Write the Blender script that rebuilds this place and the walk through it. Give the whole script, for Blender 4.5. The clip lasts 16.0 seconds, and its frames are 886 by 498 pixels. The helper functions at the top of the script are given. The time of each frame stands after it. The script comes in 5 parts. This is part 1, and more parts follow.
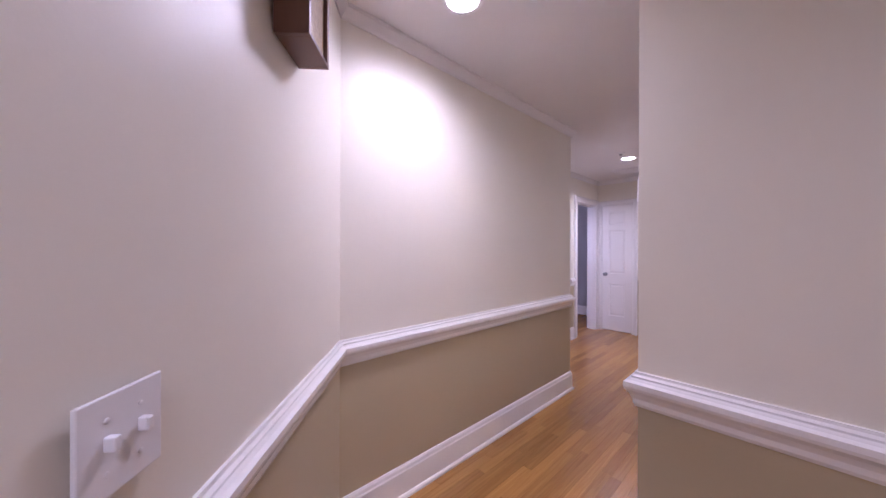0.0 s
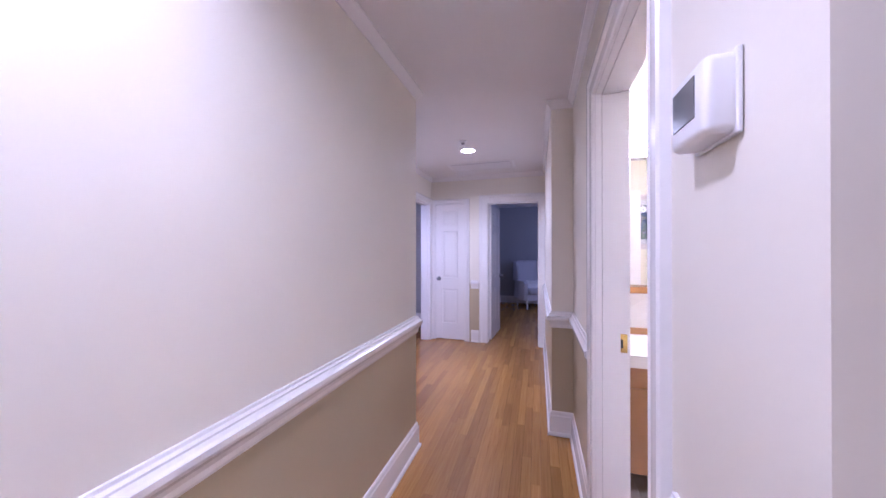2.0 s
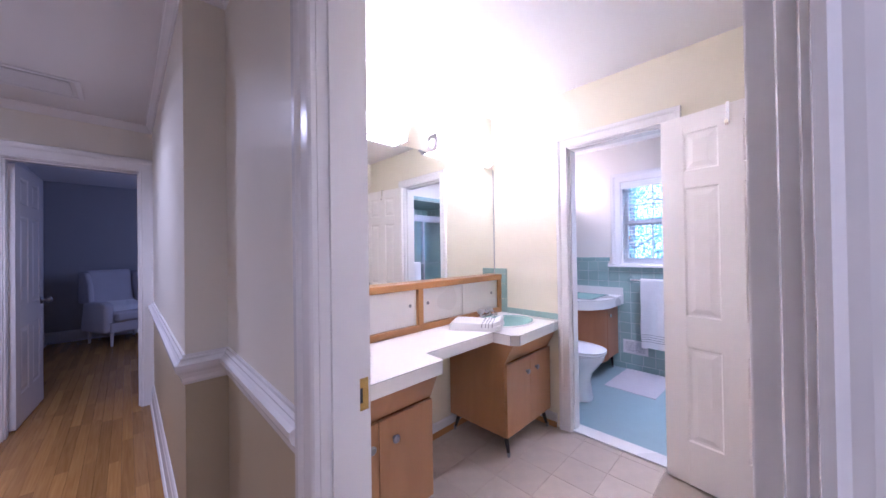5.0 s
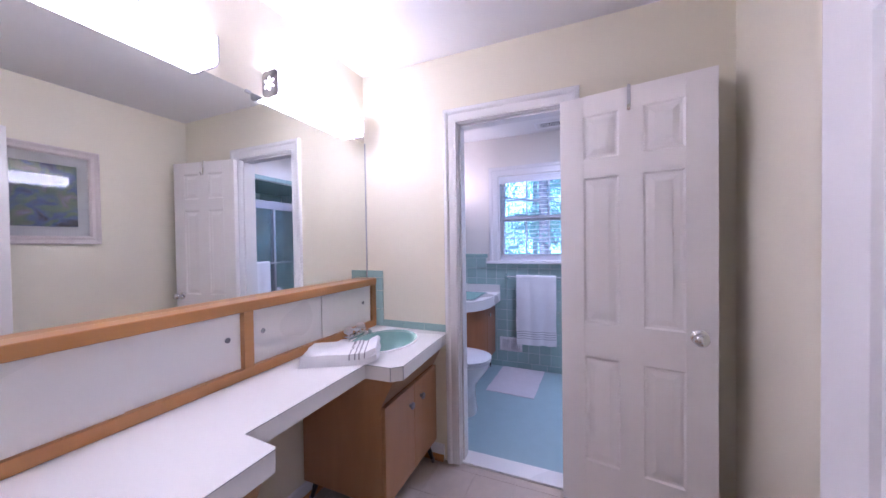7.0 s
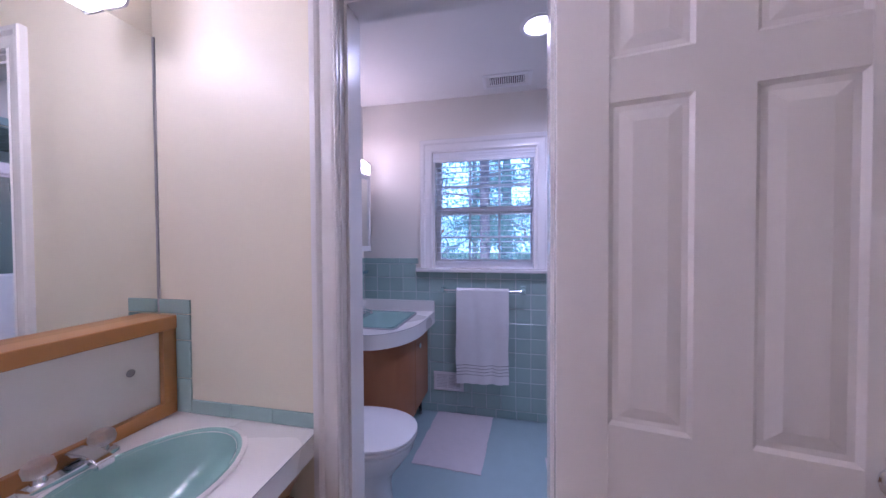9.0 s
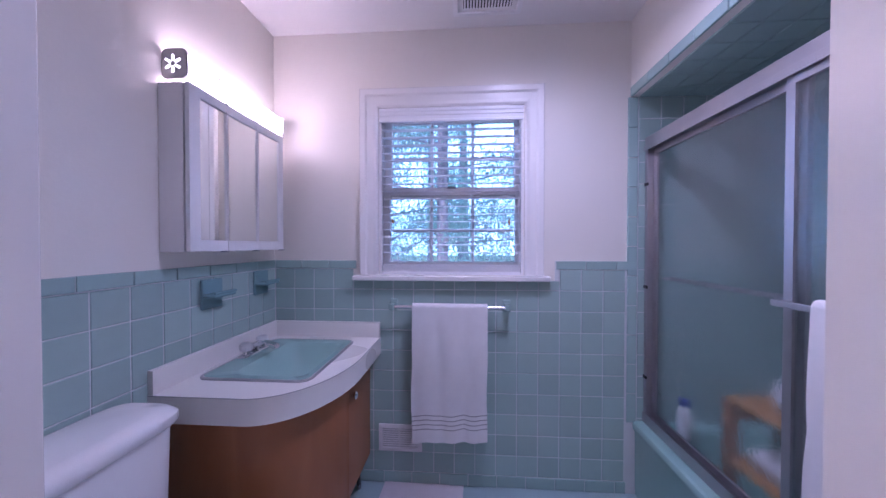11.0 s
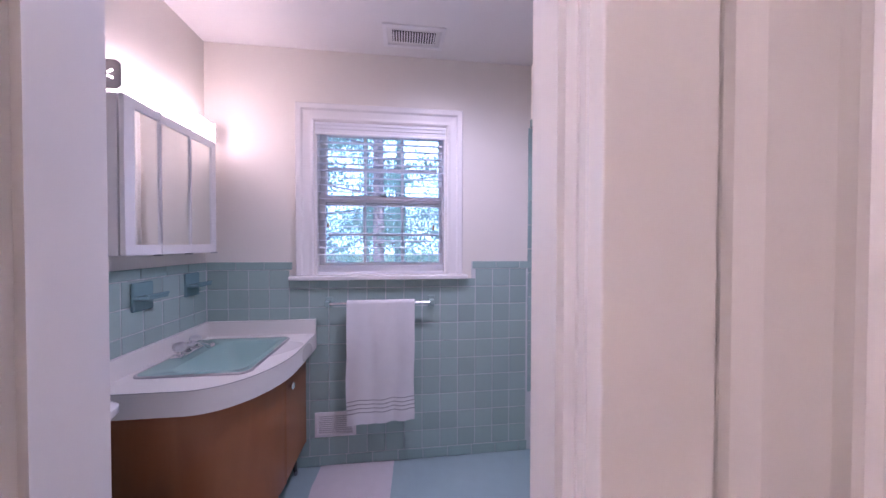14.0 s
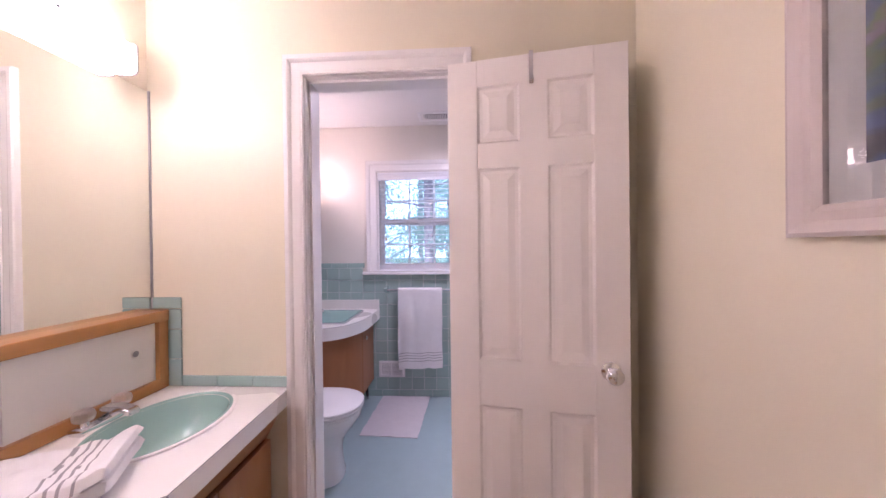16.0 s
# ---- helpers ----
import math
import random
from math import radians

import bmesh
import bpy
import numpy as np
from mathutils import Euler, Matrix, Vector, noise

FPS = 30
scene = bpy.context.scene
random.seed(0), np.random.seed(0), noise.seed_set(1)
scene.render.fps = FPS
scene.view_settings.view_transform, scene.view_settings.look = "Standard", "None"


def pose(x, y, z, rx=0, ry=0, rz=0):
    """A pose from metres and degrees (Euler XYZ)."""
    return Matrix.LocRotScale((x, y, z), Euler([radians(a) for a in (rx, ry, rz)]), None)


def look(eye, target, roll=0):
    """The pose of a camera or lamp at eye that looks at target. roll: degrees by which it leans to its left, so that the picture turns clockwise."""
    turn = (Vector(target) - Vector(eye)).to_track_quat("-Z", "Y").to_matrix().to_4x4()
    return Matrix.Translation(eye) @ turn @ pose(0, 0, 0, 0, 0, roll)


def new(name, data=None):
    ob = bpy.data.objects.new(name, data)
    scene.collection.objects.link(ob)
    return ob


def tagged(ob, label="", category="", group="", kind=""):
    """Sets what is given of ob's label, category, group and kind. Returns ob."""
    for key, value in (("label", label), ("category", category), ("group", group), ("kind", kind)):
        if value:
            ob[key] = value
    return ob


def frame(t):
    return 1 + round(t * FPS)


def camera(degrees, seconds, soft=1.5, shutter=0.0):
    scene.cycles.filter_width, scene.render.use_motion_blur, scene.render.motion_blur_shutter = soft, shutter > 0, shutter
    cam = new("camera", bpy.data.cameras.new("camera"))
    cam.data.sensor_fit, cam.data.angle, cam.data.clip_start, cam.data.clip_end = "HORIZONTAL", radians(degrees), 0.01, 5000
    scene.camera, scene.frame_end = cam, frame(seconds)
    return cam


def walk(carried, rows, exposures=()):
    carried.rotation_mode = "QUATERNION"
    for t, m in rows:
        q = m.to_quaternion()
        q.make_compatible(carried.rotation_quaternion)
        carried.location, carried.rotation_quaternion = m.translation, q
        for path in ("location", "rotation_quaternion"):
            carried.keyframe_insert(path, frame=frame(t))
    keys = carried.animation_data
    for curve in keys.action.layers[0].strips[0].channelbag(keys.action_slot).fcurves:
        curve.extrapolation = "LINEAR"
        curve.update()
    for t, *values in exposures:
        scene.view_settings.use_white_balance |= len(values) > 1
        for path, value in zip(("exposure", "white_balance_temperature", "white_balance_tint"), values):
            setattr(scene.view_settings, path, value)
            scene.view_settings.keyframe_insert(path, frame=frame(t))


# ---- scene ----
cam = camera(108.25, 16.0)
PATH = [
    (0, (0.742, -0.620, 1.324), (-0.722, 0.742, 1.322), 0.18),
    (0.5, (0.580, -0.411, 1.342), (-0.676, 1.145, 1.343), 0.09),
    (1, (0.440, -0.194, 1.332), (-0.577, 1.528, 1.343), -0.16),
    (1.5, (0.261, 0.052, 1.325), (-0.511, 1.897, 1.339), -0.02),
    (2, (0.144, 0.270, 1.349), (-0.423, 2.188, 1.355), -0.03),
    (2.5, (0.048, 0.507, 1.334), (-0.243, 2.485, 1.358), 0.04),
    (3, (0.021, 0.711, 1.337), (0.079, 2.710, 1.357), -0.39),
    (3.5, (0.013, 0.885, 1.353), (0.461, 2.835, 1.368), -0.51),
    (4, (0.026, 1.032, 1.319), (0.854, 2.853, 1.343), -0.55),
    (4.5, (0.055, 1.082, 1.296), (1.218, 2.709, 1.325), -0.75),
    (5, (0.075, 1.093, 1.303), (1.481, 2.516, 1.318), -0.83),
    (7.5, (0.732, 1.530, 1.324), (2.624, 2.177, 1.291), -0.73),
    (8, (0.951, 1.585, 1.318), (2.880, 2.113, 1.290), -0.71),
    (8.5, (1.232, 1.610, 1.316), (3.182, 2.053, 1.286), -0.83),
    (9, (1.500, 1.619, 1.330), (3.456, 2.035, 1.291), -0.32),
    (11.5, (2.322, 1.767, 1.279), (4.322, 1.791, 1.254), 0.01),
    (12, (2.376, 1.763, 1.269), (4.374, 1.665, 1.243), 0.13),
    (12.5, (2.397, 1.770, 1.275), (4.384, 1.540, 1.251), 0.15),
    (13, (2.331, 1.766, 1.290), (4.313, 1.499, 1.264), 0.09),
    (13.5, (2.179, 1.751, 1.301), (4.160, 1.477, 1.280), 0.09),
    (14, (1.989, 1.707, 1.315), (3.972, 1.455, 1.284), 0.13),
    (14.5, (1.774, 1.613, 1.315), (3.764, 1.408, 1.309), -0.34),
    (15, (1.563, 1.573, 1.314), (3.559, 1.446, 1.308), -0.76),
    (15.5, (1.328, 1.513, 1.330), (3.328, 1.517, 1.327), -0.65),
    (16, (1.072, 1.483, 1.345), (3.069, 1.582, 1.333), -0.66),
]
walk(cam, [(t, look(eye, target, roll)) for t, eye, target, roll in PATH],
     [(0.0, 0.86, 5800, 38), (1.5, 1.25, 5250, 36), (2.5, 1.16, 5250, 36), (3.0, 1.50, 5250, 32), (4.0, 0.88, 5150, 30), (4.5, 0.66, 5150, 31), (5.2, 0.58, 5180, 33), (7.5, -0.02, 5050, 36),
      (8.2, -0.03, 5120, 39), (9.0, -0.50, 5150, 42), (11.5, -0.36, 5250, 48), (13.0, -0.38, 5400, 48), (14.5, 0.10, 6000, 44), (15.5, 0.20, 6120, 44), (16.0, 0.18, 6200, 44)])

# ---- world, lights ----
world = bpy.data.worlds.new("sky")
scene.world = world
world.use_nodes = True
wn = world.node_tree.nodes
sky = wn.new("ShaderNodeTexSky")
sky.sky_type, sky.sun_disc = "NISHITA", False
sky.sun_elevation, sky.sun_rotation = radians(48), radians(-90)
world.node_tree.links.new(sky.outputs[0], wn["Background"].inputs[0])
wn["Background"].inputs[1].default_value = 0.15


def lamp(name, kind, m, energy, color, **more):
    data = bpy.data.lights.new(name, kind)
    data.energy, data.color = energy, color
    ob = new(name, data)
    ob.matrix_world = m
    return ob, data


_, sun = lamp("sun", "SUN", pose(0, 0, 10, 42, 0, -90), 5.0, (1.0, 0.95, 0.88))
sun.angle = radians(0.5)
WARM = (1.0, 0.86, 0.70)
COOL = (0.90, 0.91, 1.0)
# The lamp at (1.3, -1.2) is an unseen addition that brightens the lobby end.
for x, y, power in ((-0.585, 3.71, 84), (-0.25, 0.42, 46), (1.3, -1.2, 64), (3.226, 1.478, 90)):
    _, d = lamp("downlight_lamp", "SPOT", pose(x, y, 2.425), power, COOL)
    d.spot_size, d.spot_blend, d.shadow_soft_size = radians(165), 1.0, 0.11
# Added fill lamp for the bedroom; no window is built behind it.
_, d = lamp("bedroom_fill", "AREA", pose(1.6, 7.0, 1.5, 90, 0, 90), 5, (0.55, 0.65, 1.0))
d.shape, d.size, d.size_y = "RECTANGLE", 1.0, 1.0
# Extra lamp to brighten the side room; its window is only assumed.
_, d = lamp("side_room_fill", "AREA", pose(-2.6, 2.34, 1.5, 90, 0, 180), 24, (0.80, 0.80, 1.0))
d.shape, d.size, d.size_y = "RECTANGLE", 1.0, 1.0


# ---- materials ----
def material(name, color, rough=0.5, metal=0.0, spots=0.06, scale=6.0, bump=0.02, fine=180.0, random_by=0.0, spec=0.5):
    """Principled surface with slow stains, fine grain relief and, where asked, a shift of tone from piece to piece."""
    m = bpy.data.materials.new(name)
    m.use_nodes = True
    n, k = m.node_tree.nodes, m.node_tree.links
    b = n["Principled BSDF"]
    b.inputs["Metallic"].default_value = metal
    b.inputs["Specular IOR Level"].default_value = spec
    co = n.new("ShaderNodeTexCoord")
    big = n.new("ShaderNodeTexNoise")
    big.inputs["Scale"].default_value, big.inputs["Detail"].default_value = scale, 2
    k.new(co.outputs["Object"], big.inputs["Vector"])
    small = n.new("ShaderNodeTexNoise")
    small.inputs["Scale"].default_value, small.inputs["Detail"].default_value = fine, 3
    k.new(co.outputs["Object"], small.inputs["Vector"])
    hsv = n.new("ShaderNodeHueSaturation")
    hsv.inputs["Color"].default_value = (*color, 1)
    ramp = n.new("ShaderNodeMapRange")
    ramp.inputs["To Min"].default_value, ramp.inputs["To Max"].default_value = 1 - spots, 1 + spots
    k.new(big.outputs["Fac"], ramp.inputs["Value"])
    value = ramp.outputs[0]
    if random_by:
        info = n.new("ShaderNodeObjectInfo")
        shift = n.new("ShaderNodeMapRange")
        shift.inputs["To Min"].default_value, shift.inputs["To Max"].default_value = 1 - random_by, 1 + random_by
        k.new(info.outputs["Random"], shift.inputs["Value"])
        mul = n.new("ShaderNodeMath")
        mul.operation = "MULTIPLY"
        k.new(value, mul.inputs[0]), k.new(shift.outputs[0], mul.inputs[1])
        value = mul.outputs[0]
    k.new(value, hsv.inputs["Value"])
    k.new(hsv.outputs[0], b.inputs["Base Color"])
    rr = n.new("ShaderNodeMapRange")
    rr.inputs["To Min"].default_value, rr.inputs["To Max"].default_value = max(0.02, rough * 0.85), min(1, rough * 1.15)
    k.new(big.outputs["Fac"], rr.inputs["Value"])
    k.new(rr.outputs[0], b.inputs["Roughness"])
    if bump:
        bp = n.new("ShaderNodeBump")
        bp.inputs["Strength"].default_value, bp.inputs["Distance"].default_value = bump * 5, 0.002
        k.new(small.outputs["Fac"], bp.inputs["Height"])
        k.new(bp.outputs[0], b.inputs["Normal"])
    return m


def glow(name, color, strength):
    m = material(name, color)
    b = m.node_tree.nodes["Principled BSDF"]
    b.inputs["Emission Color"].default_value = (*color, 1)
    b.inputs["Emission Strength"].default_value = strength
    return m


def two_tone(name, low, high, at):
    """Wall paint that changes colour at the height of the chair rail."""
    m = material(name, high, 0.42, bump=0.03, fine=90, spots=0.02, scale=2)
    n, k = m.node_tree.nodes, m.node_tree.links
    geo, sep, gt, mix = (n.new("ShaderNode" + x) for x in ("NewGeometry", "SeparateXYZ", "Math", "Mix"))
    gt.operation, mix.data_type = "GREATER_THAN", "RGBA"
    gt.inputs[1].default_value = at
    k.new(geo.outputs["Position"], sep.inputs[0]), k.new(sep.outputs["Z"], gt.inputs[0]), k.new(gt.outputs[0], mix.inputs["Factor"])
    mix.inputs["A"].default_value, mix.inputs["B"].default_value = (*low, 1), (*high, 1)
    hsv = next(x for x in n if x.bl_idname == "ShaderNodeHueSaturation")
    k.new(mix.outputs["Result"], hsv.inputs["Color"])
    return m


RAIL_Z = 0.85
M = {
    "hall_paint": two_tone("hall_paint", (0.48, 0.405, 0.27), (0.80, 0.755, 0.66), RAIL_Z),
    "cream_paint": material("cream_paint", (0.78, 0.725, 0.575), 0.4, bump=0.03, fine=90, spots=0.02, scale=2),
    "bath_paint": material("bath_paint", (0.80, 0.76, 0.70), 0.45, bump=0.03, fine=90, spots=0.02, scale=2),
    "grey_paint": material("grey_paint", (0.42, 0.42, 0.44), 0.5, bump=0.03, fine=90, spots=0.03, scale=2),
    "ceiling_paint": material("ceiling_paint", (0.78, 0.76, 0.75), 0.75, bump=0.05, fine=120, spots=0.02, scale=3),
    "white_trim": material("white_trim", (0.83, 0.81, 0.80), 0.24, bump=0.0, spots=0.012, scale=1.5),
    "door_paint": material("door_paint", (0.87, 0.83, 0.80), 0.3, bump=0.0, spots=0.012, scale=1.5),
    "teal_tile": material("teal_tile", (0.35, 0.485, 0.455), 0.16, bump=0.01, fine=40, spots=0.06, scale=9, random_by=0.07),
    "teal_trim": material("teal_trim", (0.335, 0.48, 0.455), 0.16, bump=0.01, fine=40, spots=0.05, scale=9, random_by=0.05),
    "teal_enamel": material("teal_enamel", (0.32, 0.52, 0.48), 0.1, bump=0.0, spots=0.03),
    "grout": material("grout", (0.60, 0.64, 0.64), 0.85, bump=0.08, fine=300),
    "oak_base": material("oak_base", (0.16, 0.09, 0.045), 0.7),
    "white_laminate": material("white_laminate", (0.80, 0.78, 0.75), 0.28, bump=0.0, spots=0.008, scale=1.2),
    "birch": material("birch", (0.42, 0.23, 0.11), 0.33, bump=0.02, spots=0.1, scale=4),
    "porcelain": material("porcelain", (0.84, 0.84, 0.85), 0.08, bump=0.0, spots=0.01),
    "chrome": material("chrome", (0.8, 0.8, 0.82), 0.12, 1.0, bump=0.0, spots=0.02),
    "dark": material("dark", (0.02, 0.02, 0.022), 0.4),
    "vinyl": material("vinyl", (0.54, 0.455, 0.37), 0.4, spots=0.12, scale=14, random_by=0.05),
    "bath_floor": material("bath_floor", (0.32, 0.45, 0.47), 0.3, spots=0.06, scale=12),
    "towel": material("towel", (0.82, 0.81, 0.82), 0.95, bump=0.25, fine=500, spots=0.04, scale=20),
}


def oak(name, islands=False):
    """Strip oak: long grain along the boards, tone that changes from board to board."""
    m = material(name, (0.52, 0.27, 0.115), 0.24, bump=0.0, spots=0.08, scale=3, random_by=0.22)
    n, k = m.node_tree.nodes, m.node_tree.links
    hsv = next(x for x in n if x.bl_idname == "ShaderNodeHueSaturation")
    info = next(x for x in n if x.bl_idname == "ShaderNodeObjectInfo")
    geo, jump, add, mp, grain, mix = (n.new("ShaderNode" + x) for x in ("NewGeometry", "VectorMath", "VectorMath", "Mapping", "TexNoise", "Mix"))
    tone = geo.outputs["Random Per Island"] if islands else info.outputs["Random"]
    if islands:
        for link in list(info.outputs["Random"].links):
            k.new(tone, link.to_socket)
    jump.operation = "SCALE"
    jump.inputs[0].default_value = (3.1, 17.0, 0.0)
    k.new(tone, jump.inputs["Scale"])
    k.new(geo.outputs["Position"], add.inputs[0]), k.new(jump.outputs[0], add.inputs[1])
    mp.inputs["Scale"].default_value = (70, 2.4, 70)
    k.new(add.outputs[0], mp.inputs[0]), k.new(mp.outputs[0], grain.inputs["Vector"])
    grain.inputs["Scale"].default_value, grain.inputs["Detail"].default_value, grain.inputs["Distortion"].default_value = 1.4, 6, 0.7
    mix.data_type = "RGBA"
    mix.inputs["A"].default_value, mix.inputs["B"].default_value = (0.27, 0.113, 0.026, 1), (0.48, 0.255, 0.075, 1)
    k.new(grain.outputs["Fac"], mix.inputs["Factor"])
    k.new(mix.outputs["Result"], hsv.inputs["Color"])
    return m


def wood(name, a, b, stretch, rough):
    """Veneer with its grain along one axis."""
    m = material(name, a, rough, bump=0.0, spots=0.1, scale=3)
    n, k = m.node_tree.nodes, m.node_tree.links
    hsv = next(x for x in n if x.bl_idname == "ShaderNodeHueSaturation")
    geo, mp, grain, mix = (n.new("ShaderNode" + x) for x in ("NewGeometry", "Mapping", "TexNoise", "Mix"))
    mp.inputs["Scale"].default_value = stretch
    k.new(geo.outputs["Position"], mp.inputs[0]), k.new(mp.outputs[0], grain.inputs["Vector"])
    grain.inputs["Scale"].default_value, grain.inputs["Detail"].default_value, grain.inputs["Distortion"].default_value = 1.0, 6, 0.9
    mix.data_type = "RGBA"
    mix.inputs["A"].default_value, mix.inputs["B"].default_value = (*a, 1), (*b, 1)
    k.new(grain.outputs["Fac"], mix.inputs["Factor"])
    k.new(mix.outputs["Result"], hsv.inputs["Color"])
    return m


M["oak"], M["oak_joined"] = oak("oak"), oak("oak_joined", True)
M["birch"] = wood("birch", (0.33, 0.155, 0.065), (0.50, 0.265, 0.12), (9, 9, 1.2), 0.32)
M["birch_edge"] = wood("birch_edge", (0.42, 0.19, 0.06), (0.58, 0.30, 0.11), (1.5, 14, 14), 0.35)
M["birch_dark"] = wood("birch_dark", (0.25, 0.088, 0.033), (0.41, 0.160, 0.062), (9, 9, 1.2), 0.32)
M["driftwood"] = wood("driftwood", (0.54, 0.47, 0.45), (0.70, 0.63, 0.60), (12, 12, 2), 0.6)
M["walnut"] = wood("walnut", (0.10, 0.045, 0.025), (0.19, 0.09, 0.05), (9, 9, 1.5), 0.4)


def pane(name, color, rough, relief):
    m = material(name, color, rough, bump=0.0, spots=0.0)
    n, k = m.node_tree.nodes, m.node_tree.links
    b = n["Principled BSDF"]
    b.inputs["Transmission Weight"].default_value, b.inputs["IOR"].default_value = (0.985 if relief else 1.0), 1.45
    if relief:
        co, tex, bp = (n.new("ShaderNode" + x) for x in ("TexCoord", "TexNoise", "Bump"))
        tex.inputs["Scale"].default_value, tex.inputs["Detail"].default_value = 55, 2
        bp.inputs["Strength"].default_value, bp.inputs["Distance"].default_value = relief, 0.004
        k.new(co.outputs["Object"], tex.inputs["Vector"]), k.new(tex.outputs["Fac"], bp.inputs["Height"]), k.new(bp.outputs[0], b.inputs["Normal"])
    else:
        for link in list(b.inputs["Roughness"].links):
            k.remove(link)
        b.inputs["Roughness"].default_value = rough
    return m


M["clear_glass"] = pane("clear_glass", (0.97, 0.99, 0.99), 0.0, 0)
M["acrylic"] = pane("acrylic", (0.95, 0.95, 0.97), 0.30, 0)
M["obscure_glass"] = pane("obscure_glass", (0.78, 0.84, 0.84), 0.17, 0.4)
for name, color, rough, metal in (("brass", (0.62, 0.42, 0.13), 0.25, 1.0), ("aluminium", (0.50, 0.48, 0.50), 0.42, 1.0),
                                  ("pewter", (0.30, 0.30, 0.32), 0.35, 1.0), ("steel_rim", (0.45, 0.45, 0.47), 0.3, 1.0)):
    M[name] = material(name, color, rough, metal, bump=0.0, spots=0.05, scale=30)
M["dark_leg"] = material("dark_leg", (0.03, 0.025, 0.025), 0.35)
M["screen_grey"] = material("screen_grey", (0.13, 0.14, 0.15), 0.2, bump=0.0)
M["white_plastic"] = material("white_plastic", (0.80, 0.79, 0.80), 0.35, bump=0.0, spots=0.02)
M["stripe"] = material("stripe", (0.34, 0.33, 0.35), 0.95, bump=0.2, fine=400)
M["mat_cotton"] = material("mat_cotton", (0.66, 0.62, 0.64), 0.95, bump=0.4, fine=260, spots=0.06, scale=18)
M["upholstery"] = material("upholstery", (0.62, 0.60, 0.64), 0.9, bump=0.2, fine=300)
M["bluecap"] = material("bluecap", (0.05, 0.08, 0.45), 0.3)
M["wicker"] = material("wicker", (0.36, 0.24, 0.12), 0.7, bump=0.5, fine=60, spots=0.3, scale=120)
M["slat_white"] = material("slat_white", (0.80, 0.80, 0.83), 0.35, bump=0.0, spots=0.02)
M["lens_grey"] = material("lens_grey", (0.45, 0.44, 0.45), 0.3, 0.8, bump=0.0)
M["bark"] = material("bark", (0.30, 0.31, 0.36), 0.9, bump=0.6, fine=30, spots=0.3, scale=12)
M["leaf"] = material("leaf", (0.12, 0.21, 0.17), 0.5, bump=0.0, spots=0.3, scale=1.5)
n, k = M["leaf"].node_tree.nodes, M["leaf"].node_tree.links
thin, blend = n.new("ShaderNodeBsdfTranslucent"), n.new("ShaderNodeMixShader")
thin.inputs["Color"].default_value = (0.52, 0.80, 0.72, 1)
blend.inputs[0].default_value = 0.62
k.new(n["Principled BSDF"].outputs[0], blend.inputs[1]), k.new(thin.outputs[0], blend.inputs[2]), k.new(blend.outputs[0], n["Material Output"].inputs[0])
M["grass"] = material("grass", (0.10, 0.14, 0.05), 0.9, spots=0.3, scale=2)
M["artwork"] = material("artwork", (0.16, 0.20, 0.27), 0.5, bump=0.0, spots=0.25, scale=22)
an, ak = M["artwork"].node_tree.nodes, M["artwork"].node_tree.links
wash, tones, spot = an.new("ShaderNodeTexNoise"), an.new("ShaderNodeValToRGB"), an.new("ShaderNodeTexCoord")
wash.inputs["Scale"].default_value, wash.inputs["Detail"].default_value, wash.inputs["Distortion"].default_value = 9, 5, 1.2
ak.new(spot.outputs["Object"], wash.inputs["Vector"]), ak.new(wash.outputs["Fac"], tones.inputs[0])
tones.color_ramp.elements[0].position, tones.color_ramp.elements[0].color = 0.32, (0.05, 0.045, 0.06, 1)
tones.color_ramp.elements[1].position, tones.color_ramp.elements[1].color = 0.72, (0.36, 0.46, 0.62, 1)
for at, tone in ((0.44, (0.10, 0.15, 0.32, 1)), (0.54, (0.14, 0.20, 0.12, 1)), (0.62, (0.24, 0.20, 0.26, 1))):
    tones.color_ramp.elements.new(at).color = tone
ak.new(tones.outputs[0], next(x for x in an if x.bl_idname == "ShaderNodeHueSaturation").inputs["Color"])
M["mat_board"] = material("mat_board", (0.72, 0.70, 0.70), 0.8, spots=0.02)
M["mirror"] = material("mirror", (0.86, 0.88, 0.86), 0.02, 1.0, bump=0.0, spots=0.01)
M["mirror"].node_tree.nodes["Principled BSDF"].inputs["Roughness"].default_value = 0.0
for link in list(M["mirror"].node_tree.nodes["Principled BSDF"].inputs["Roughness"].links):
    M["mirror"].node_tree.links.remove(link)
M["lamp_white"] = glow("lamp_white", (1.0, 0.97, 0.95), 12.0)
M["lamp_diffuser"] = glow("lamp_diffuser", (1.0, 0.93, 0.85), 19.0)
M["lamp_bath"] = glow("lamp_bath", (1.0, 0.87, 0.78), 12.0)
M["far_sky"] = glow("far_sky", (0.36, 0.68, 1.0), 5.5)
M["teal_dish"] = material("teal_dish", (0.20, 0.36, 0.38), 0.14, bump=0.01, fine=40, spots=0.05, scale=9)


# ---- building helpers ----
def finish(ob, bm, mat, smooth=False):
    bmesh.ops.recalc_face_normals(bm, faces=bm.faces)
    bm.to_mesh(ob.data)
    bm.free()
    for m in (mat if isinstance(mat, (list, tuple)) else [mat]):
        ob.data.materials.append(M[m])
    if smooth:
        ob.data.polygons.foreach_set("use_smooth", [True] * len(ob.data.polygons))
        ob.data.set_sharp_from_angle(angle=radians(40))
    return ob


def thing(name, bm, mat, label="", category="", group="", kind="", smooth=False):
    return tagged(finish(new(name, bpy.data.meshes.new(name)), bm, mat, smooth), label, category, group, kind)


